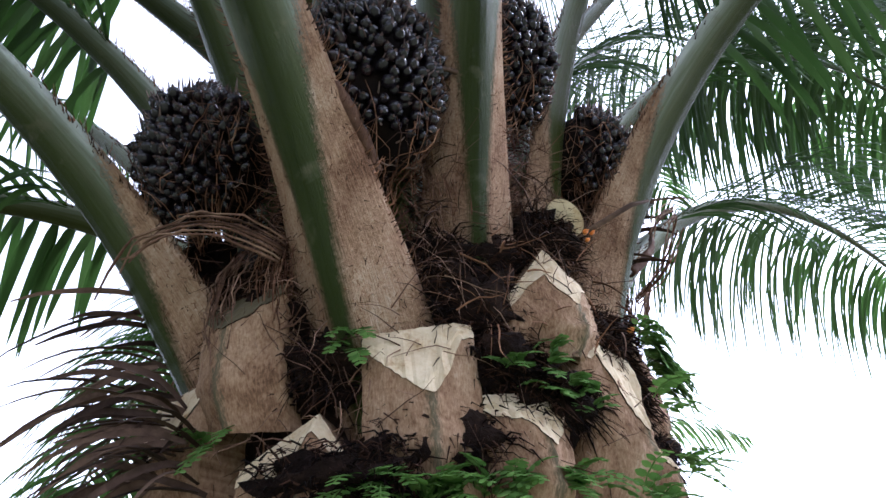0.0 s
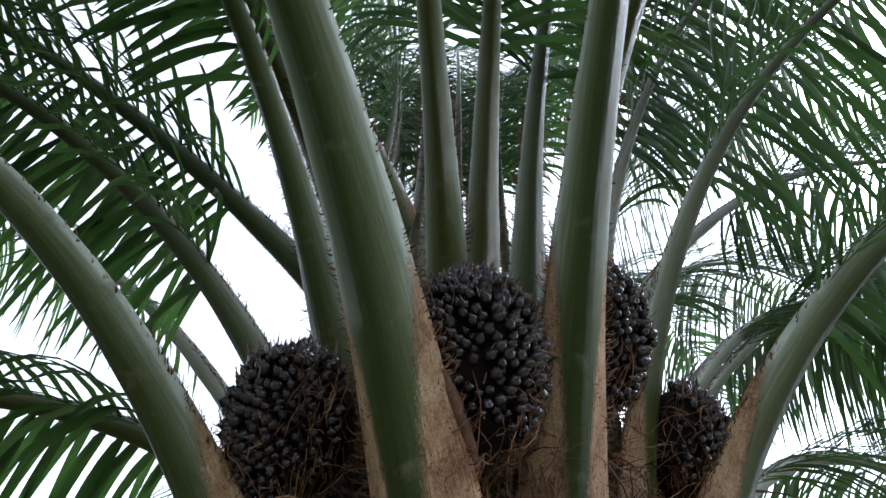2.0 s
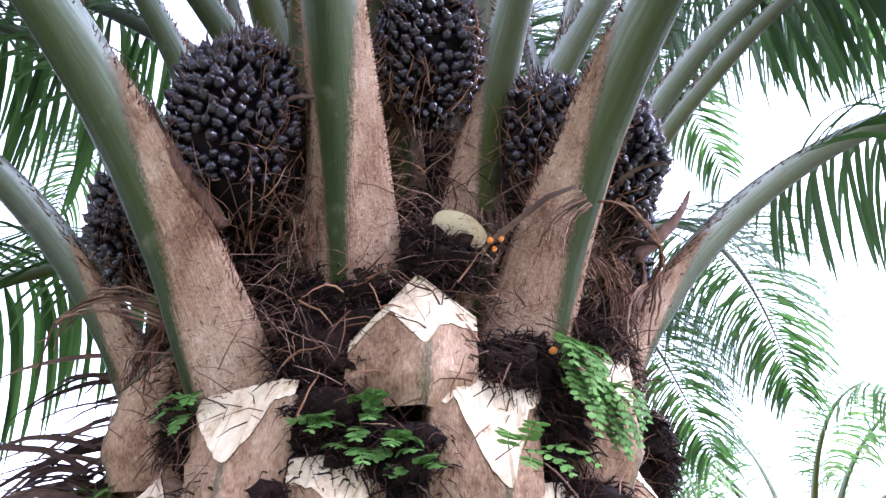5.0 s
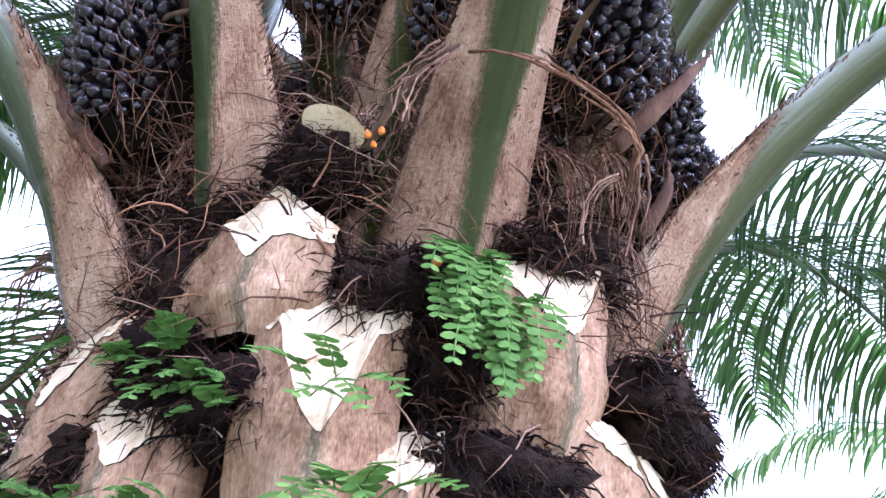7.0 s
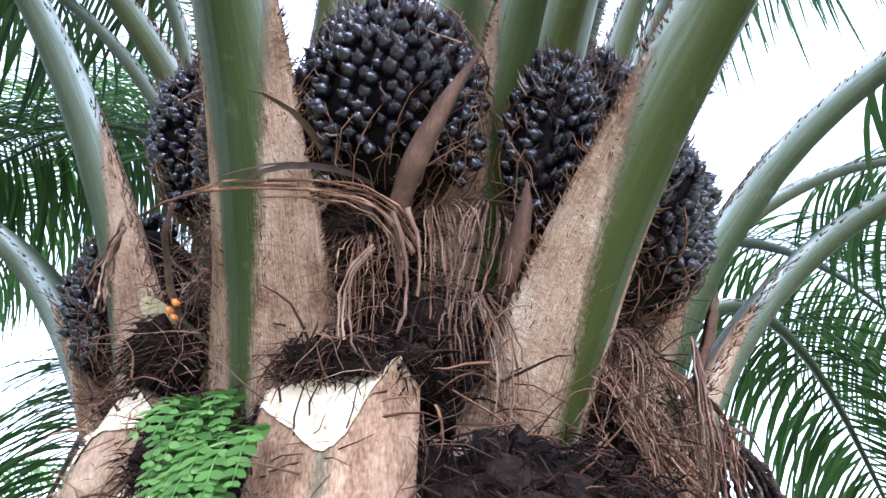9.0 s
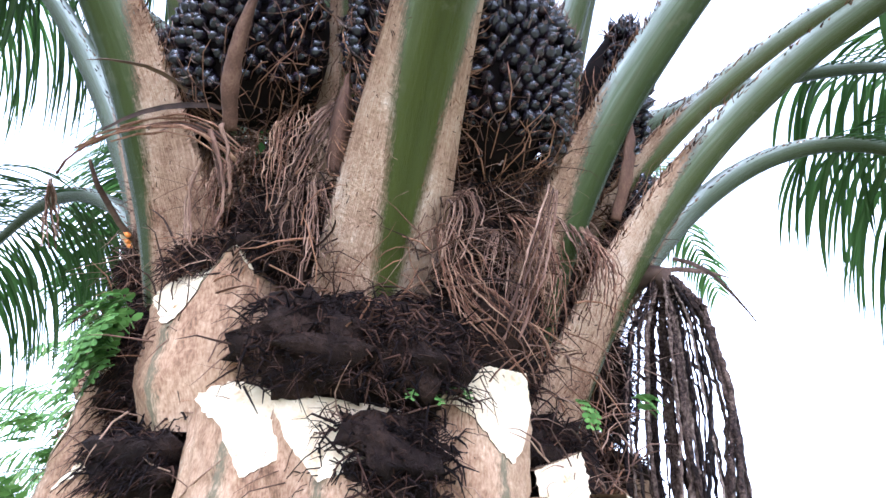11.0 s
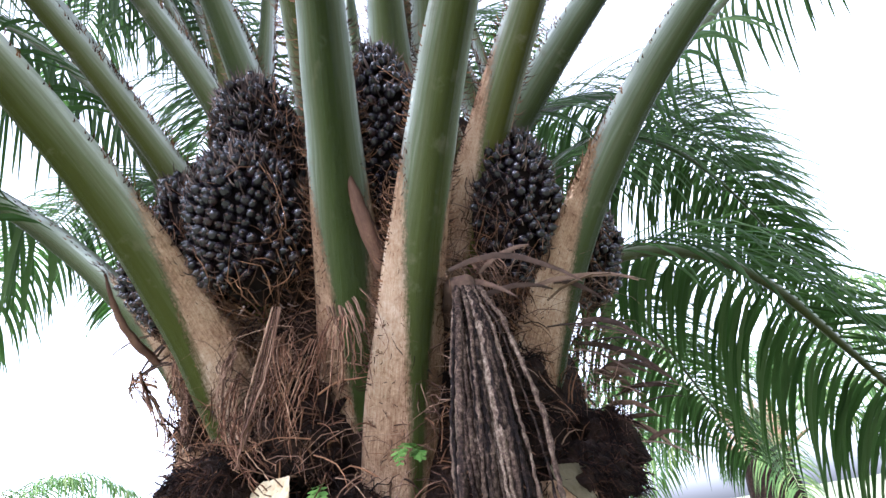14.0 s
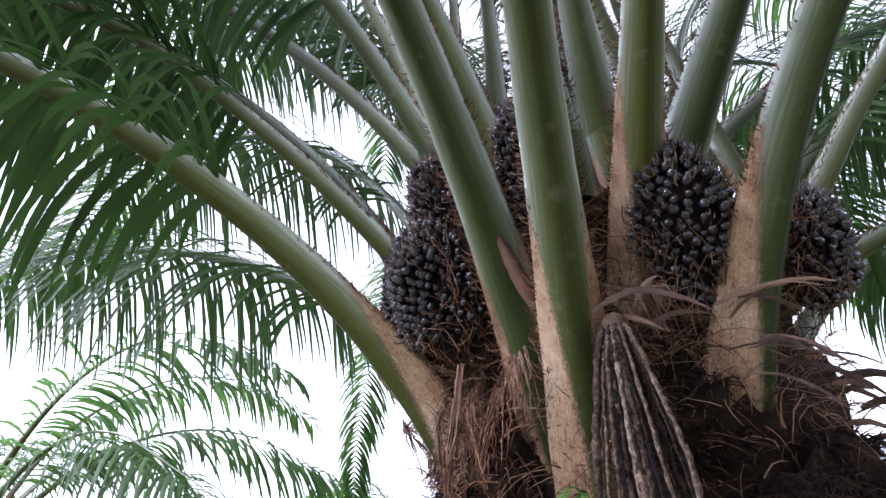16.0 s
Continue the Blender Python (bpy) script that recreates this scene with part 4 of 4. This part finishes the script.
SPATHES = (((-82, 0.62, 2.33), (-85, 0.70, 2.41), (-89, 0.74, 2.50), (-91, 0.75, 2.57)), ((0.5, 0.62, 2.40), (3, 0.675, 2.455), (6, 0.715, 2.52), (9.3, 0.74, 2.60)),
           ((17, 0.56, 2.34), (18, 0.595, 2.40), (18.5, 0.61, 2.45), (18.5, 0.61, 2.50)), ((75, 0.57, 2.40), (73, 0.61, 2.48), (71.5, 0.63, 2.56), (70.5, 0.64, 2.62)),
           ((-62, 0.54, 2.40), (-60, 0.58, 2.46), (-58, 0.60, 2.52), (-57, 0.60, 2.56)))
for i, pts in enumerate(SPATHES):
    ribbon("spathe", pts, (0.030, 0.036, 0.024, 0.003), SPATHE, "woody brown pointed spathe before a fruit bunch", 0.006, 0.2, 1, 40 + i, 0.5)
# frayed sheaths that hang in the gaps
for i, pts in enumerate((((65, 0.57, 2.32), (64.5, 0.60, 2.26), (63.5, 0.60, 2.19), (61, 0.595, 2.10)), ((37, 0.54, 2.20), (41, 0.58, 2.13), (46, 0.60, 2.08), (51, 0.595, 2.025)),
                         ((36, 0.53, 2.28), (37.5, 0.57, 2.20), (39.5, 0.58, 2.13), (41, 0.56, 2.08)), ((58, 0.53, 2.30), (55.5, 0.56, 2.22), (52, 0.57, 2.14), (50, 0.55, 2.08)))):
    ribbon("leaf_sheath", pts, (0.035, 0.055, 0.055, 0.04), RUST, "frayed rusty brown leaf sheath", 0.0012, 0.15, 18, 160 + i, 0.3, 0.010)
SHEATHS = (
    ((6, 0.535, 2.50), (7, 0.565, 2.44), (8, 0.575, 2.35), (8, 0.570, 2.26)),
    ((16, 0.520, 2.52), (14, 0.560, 2.44), (12, 0.575, 2.34), (10, 0.565, 2.25)),
    ((36, 0.530, 2.33), (38, 0.570, 2.30), (37, 0.580, 2.23), (35, 0.570, 2.16)),
    ((50, 0.530, 2.33), (51, 0.570, 2.28), (53, 0.580, 2.20), (55, 0.570, 2.08)),
    ((12, 0.545, 2.33), (13, 0.560, 2.27), (14, 0.565, 2.20), (14, 0.560, 2.13)),
    ((96, 0.500, 2.44), (97, 0.545, 2.40), (98, 0.560, 2.33), (99, 0.550, 2.26)),
    ((-100, 0.520, 2.30), (-101, 0.565, 2.24), (-101, 0.580, 2.12), (-100, 0.570, 2.02)),
    ((-113, 0.520, 2.30), (-112, 0.565, 2.22), (-112, 0.580, 2.10), (-110, 0.570, 1.98)),
    ((50, 0.500, 2.30), (47, 0.545, 2.24), (45, 0.560, 2.17), (44, 0.550, 2.10)),
    ((-70, 0.500, 2.45), (-70, 0.545, 2.39), (-70, 0.560, 2.32), (-70, 0.550, 2.27)),
    ((-32, 0.500, 2.44), (-33, 0.545, 2.40), (-34, 0.560, 2.34), (-36, 0.550, 2.28)),
    ((62, 0.500, 2.42), (66, 0.545, 2.34), (68, 0.560, 2.26), (67, 0.550, 2.18)),
    ((-5, 0.520, 2.44), (-4, 0.565, 2.38), (-3, 0.580, 2.30), (-3, 0.570, 2.22)),
)
for i, pts in enumerate(SHEATHS):
    ribbon("leaf_sheath", pts, (0.05, 0.075, 0.07, 0.05), RUST if i % 3 == 0 else PALE_FIBRE, "frayed brown leaf sheath hanging in strips", 0.001, 0.25, 22, 60 + i, 0.3, 0.016)


# ---- dead leaf blades ----
def dead_tuft(az, r, z, n, length, seed, toward=0.0, label="withered dark brown leaflets of a dead frond"):
    rg = random.Random(seed)
    verts, faces = [], []
    base = polar(az, 1, 0)
    side = Vector((-base.y, base.x, 0))
    for _ in range(n):
        p = polar(az + rg.uniform(-5, 5), r + rg.uniform(-0.06, 0.04), z + rg.uniform(-0.10, 0.10))
        d = (base + side * (toward + rg.uniform(-0.7, 0.7)) + Vector((0, 0, rg.uniform(-0.35, 0.5)))).normalized()
        ln = length * rg.uniform(0.5, 1.15)
        pts, ws = [p], [0.008]
        for j in range(6):
            p = p + d * (ln / 6)
            pts.append(p)
            ws.append(0.011 * math.sin(math.pi * min(0.25 + 0.75 * (j + 1) / 6, 0.985)) ** 0.7 + 0.001)
            d = (d + Vector((0, 0, -1)) * rg.uniform(0.05, 0.3)).normalized()
        blade(verts, faces, pts, side if rg.random() < 0.5 else Vector((0, 0, 1)), ws, 0.6)
    return part("dead_leaf", mesh_of("dead_leaf", verts, faces), DEAD, palm, label, "stuff")


dead_tuft(-124, 0.58, 1.96, 34, 0.22, 81, -0.5)
dead_tuft(-117, 0.57, 1.88, 30, 0.23, 82, -0.2)
dead_tuft(-133, 0.58, 2.15, 14, 0.24, 83, -0.3)
dead_tuft(136, 0.55, 2.12, 18, 0.13, 84, 0.4)
dead_tuft(112, 0.60, 2.28, 10, 0.22, 85, 0.6)
dead_tuft(-6, 0.60, 2.42, 6, 0.22, 86, -0.8)
dead_tuft(90, 0.60, 2.29, 4, 0.24, 87, 0.9)


# ---- cut flower stalk, twig and orange fruits ----
def oval_stub(az, r, z, rx, rz):
    base = polar(az, 1, 0)
    side = Vector((-base.y, base.x, 0))
    verts, faces = [], []
    n = 22
    for i, (f, s) in enumerate(((-0.14, 0.9), (-0.07, 1.05), (-0.01, 1.02), (0.0, 0.96))):
        for k in range(n):
            a = 2 * math.pi * k / n
            j = 1 + 0.05 * noise.noise(Vector((a * 1.5, f, 3)))
            verts.append(polar(az, r, z) + base * (f + 0.026 * math.sin(a)) + side * (rx * s * j * math.cos(a)) + Vector((0, 0, rz * s * j * math.sin(a) - 0.25 * rx * math.cos(a) + f * 0.4)))
    for i in range(3):
        for k in range(n):
            q = (k + 1) % n
            faces.append((i * n + k, i * n + q, (i + 1) * n + q, (i + 1) * n + k))
    ob = part("flower_stalk", mesh_of("flower_stalk", verts, faces), STUMP, palm, "stub of a cut bunch stalk")
    cap = [v + base * 0.002 for v in verts[3 * n:]]
    mid = sum(cap, Vector()) / n + base * 0.002
    part("cut_face", mesh_of("cut_face", cap + [mid], [(k, (k + 1) % n, n) for k in range(n)]), CUT, ob, "cream oval cut face")


oval_stub(-41, 0.565, 2.340, 0.052, 0.020)
tv2, tf2 = [], []
tube(tv2, tf2, [polar(-36, 0.55, 2.32), polar(-33, 0.60, 2.345), polar(-29, 0.66, 2.385), polar(-25.5, 0.69, 2.405)], [0.006, 0.006, 0.0055, 0.003], 6)
part("twig", mesh_of("twig", tv2, tf2), DEAD, palm, "dark dry twig beside the cut stalk")
tv2, tf2 = [], []
tube(tv2, tf2, [polar(-62, 0.60, 2.58), polar(-66, 0.64, 2.575), polar(-70, 0.66, 2.56), polar(-73, 0.66, 2.545)], [0.004, 0.0055, 0.005, 0.002], 6)
part("twig", mesh_of("twig", tv2, tf2), DEAD, palm, "dark dry twig across a frond base")
for az, r, z, s in ((-35.5, 0.575, 2.325, 0.85), (-33.6, 0.58, 2.330, 0.8), (-34.5, 0.57, 2.312, 0.7), (-23.5, 0.575, 2.140, 1.0)):
    me = mesh_of("orange_fruit", [Vector(v) * (s * 0.6) for v in fv], ff)
    f = part("orange_fruit", me, ORANGE, palm, "small orange fruit left in the fibre")
    f.matrix_world = Matrix.LocRotScale(polar(az, r, z), polar(az, 1, 0.2).to_track_quat("Z", "Y"), (1, 1, 1))


# ---- ferns on the trunk ----
def fern(az, r, z, n, length, seed, hang=0.5, pin=0.017):
    rg = random.Random(seed)
    base = polar(az, 1, 0)
    side = Vector((-base.y, base.x, 0))
    root = polar(az, r, z)
    ob = new("fern")
    ob.location = root
    tagged(ob, "small green fern rooted on the palm trunk", "fern", group="ferns on the trunk")
    for i in range(n):
        a = rg.uniform(-1, 1)
        d = (base * rg.uniform(0.5, 1.1) + side * (a * min(1.0, 0.75 / hang)) + Vector((0, 0, rg.uniform(-0.2, 0.9)))).normalized()
        p = side * rg.uniform(-0.03, 0.03) + Vector((0, 0, rg.uniform(-0.02, 0.02)))
        ln = length * rg.uniform(0.6, 1.15)
        m = max(int(ln / 0.0135), 6)
        line, verts, faces = [p], [], []
        for j in range(m):
            p = p + d * (ln / m)
            line.append(p)
            d = (d + Vector((0, 0, -hang * 2.2 / m)) + Vector((rg.uniform(-0.05, 0.05), rg.uniform(-0.05, 0.05), 0))).normalized()
        tube(verts, faces, line[::2] + [line[-1]], [0.0014] * (len(line[::2])) + [0.0006], 3)
        for j in range(1, m + 1):
            t = (line[j] - line[j - 1]).normalized()
            b = t.cross(Vector((0, 0, 1)) + base * 0.6)
            b = b.normalized() if b.length > 1e-4 else side
            g = j / m
            sz = pin * (0.55 + 0.6 * math.sin(math.pi * min(g * 0.8 + 0.15, 1))) * rg.uniform(0.85, 1.15)
            for sg in (-1, 1):
                q = line[j]
                dd = (b * sg + t * 0.35 + Vector((0, 0, rg.uniform(-0.35, 0.1)))).normalized()
                blade(verts, faces, [q, q + dd * sz * 0.3, q + dd * sz * 0.7, q + dd * sz], t, [0.004, sz * 0.62, sz * 0.58, 0.003], 0.2)
        part("fern_frond", mesh_of("fern_frond", verts, faces), FERN, ob)
    return ob


for row in ((-20, 0.58, 2.125, 15, 0.10, 91, 1.6), (-17, 0.59, 2.05, 15, 0.10, 92, 1.6), (-19.5, 0.585, 2.08, 14, 0.10, 90, 1.5), (-12.5, 0.59, 2.09, 2, 0.13, 111, 2.2), (-60, 0.565, 1.965, 6, 0.06, 93), (-66, 0.56, 1.79, 14, 0.085, 94),
            (-75, 0.57, 1.78, 14, 0.085, 95), (-85, 0.57, 1.80, 14, 0.085, 96), (-52, 0.57, 1.80, 12, 0.09, 98), (-42, 0.61, 1.77, 10, 0.10, 99),
            (-88, 0.565, 2.03, 4, 0.07, 100, 0.9), (-57, 0.575, 2.00, 6, 0.05, 101), (-49, 0.575, 1.94, 8, 0.055, 110), (58, 0.575, 2.01, 2, 0.07, 102, 1.8, 0.013), (74, 0.58, 2.05, 5, 0.055, 103, 0.9, 0.012), (35, 0.57, 1.99, 4, 0.05, 104, 0.9, 0.011),
            (-30, 0.62, 1.84, 7, 0.11, 105), (-112, 0.55, 1.92, 5, 0.10, 106), (-80, 0.57, 1.76, 12, 0.09, 107), (58, 0.54, 1.86, 4, 0.07, 108), (-33, 0.62, 1.95, 5, 0.09, 109)):
    fern(*row)
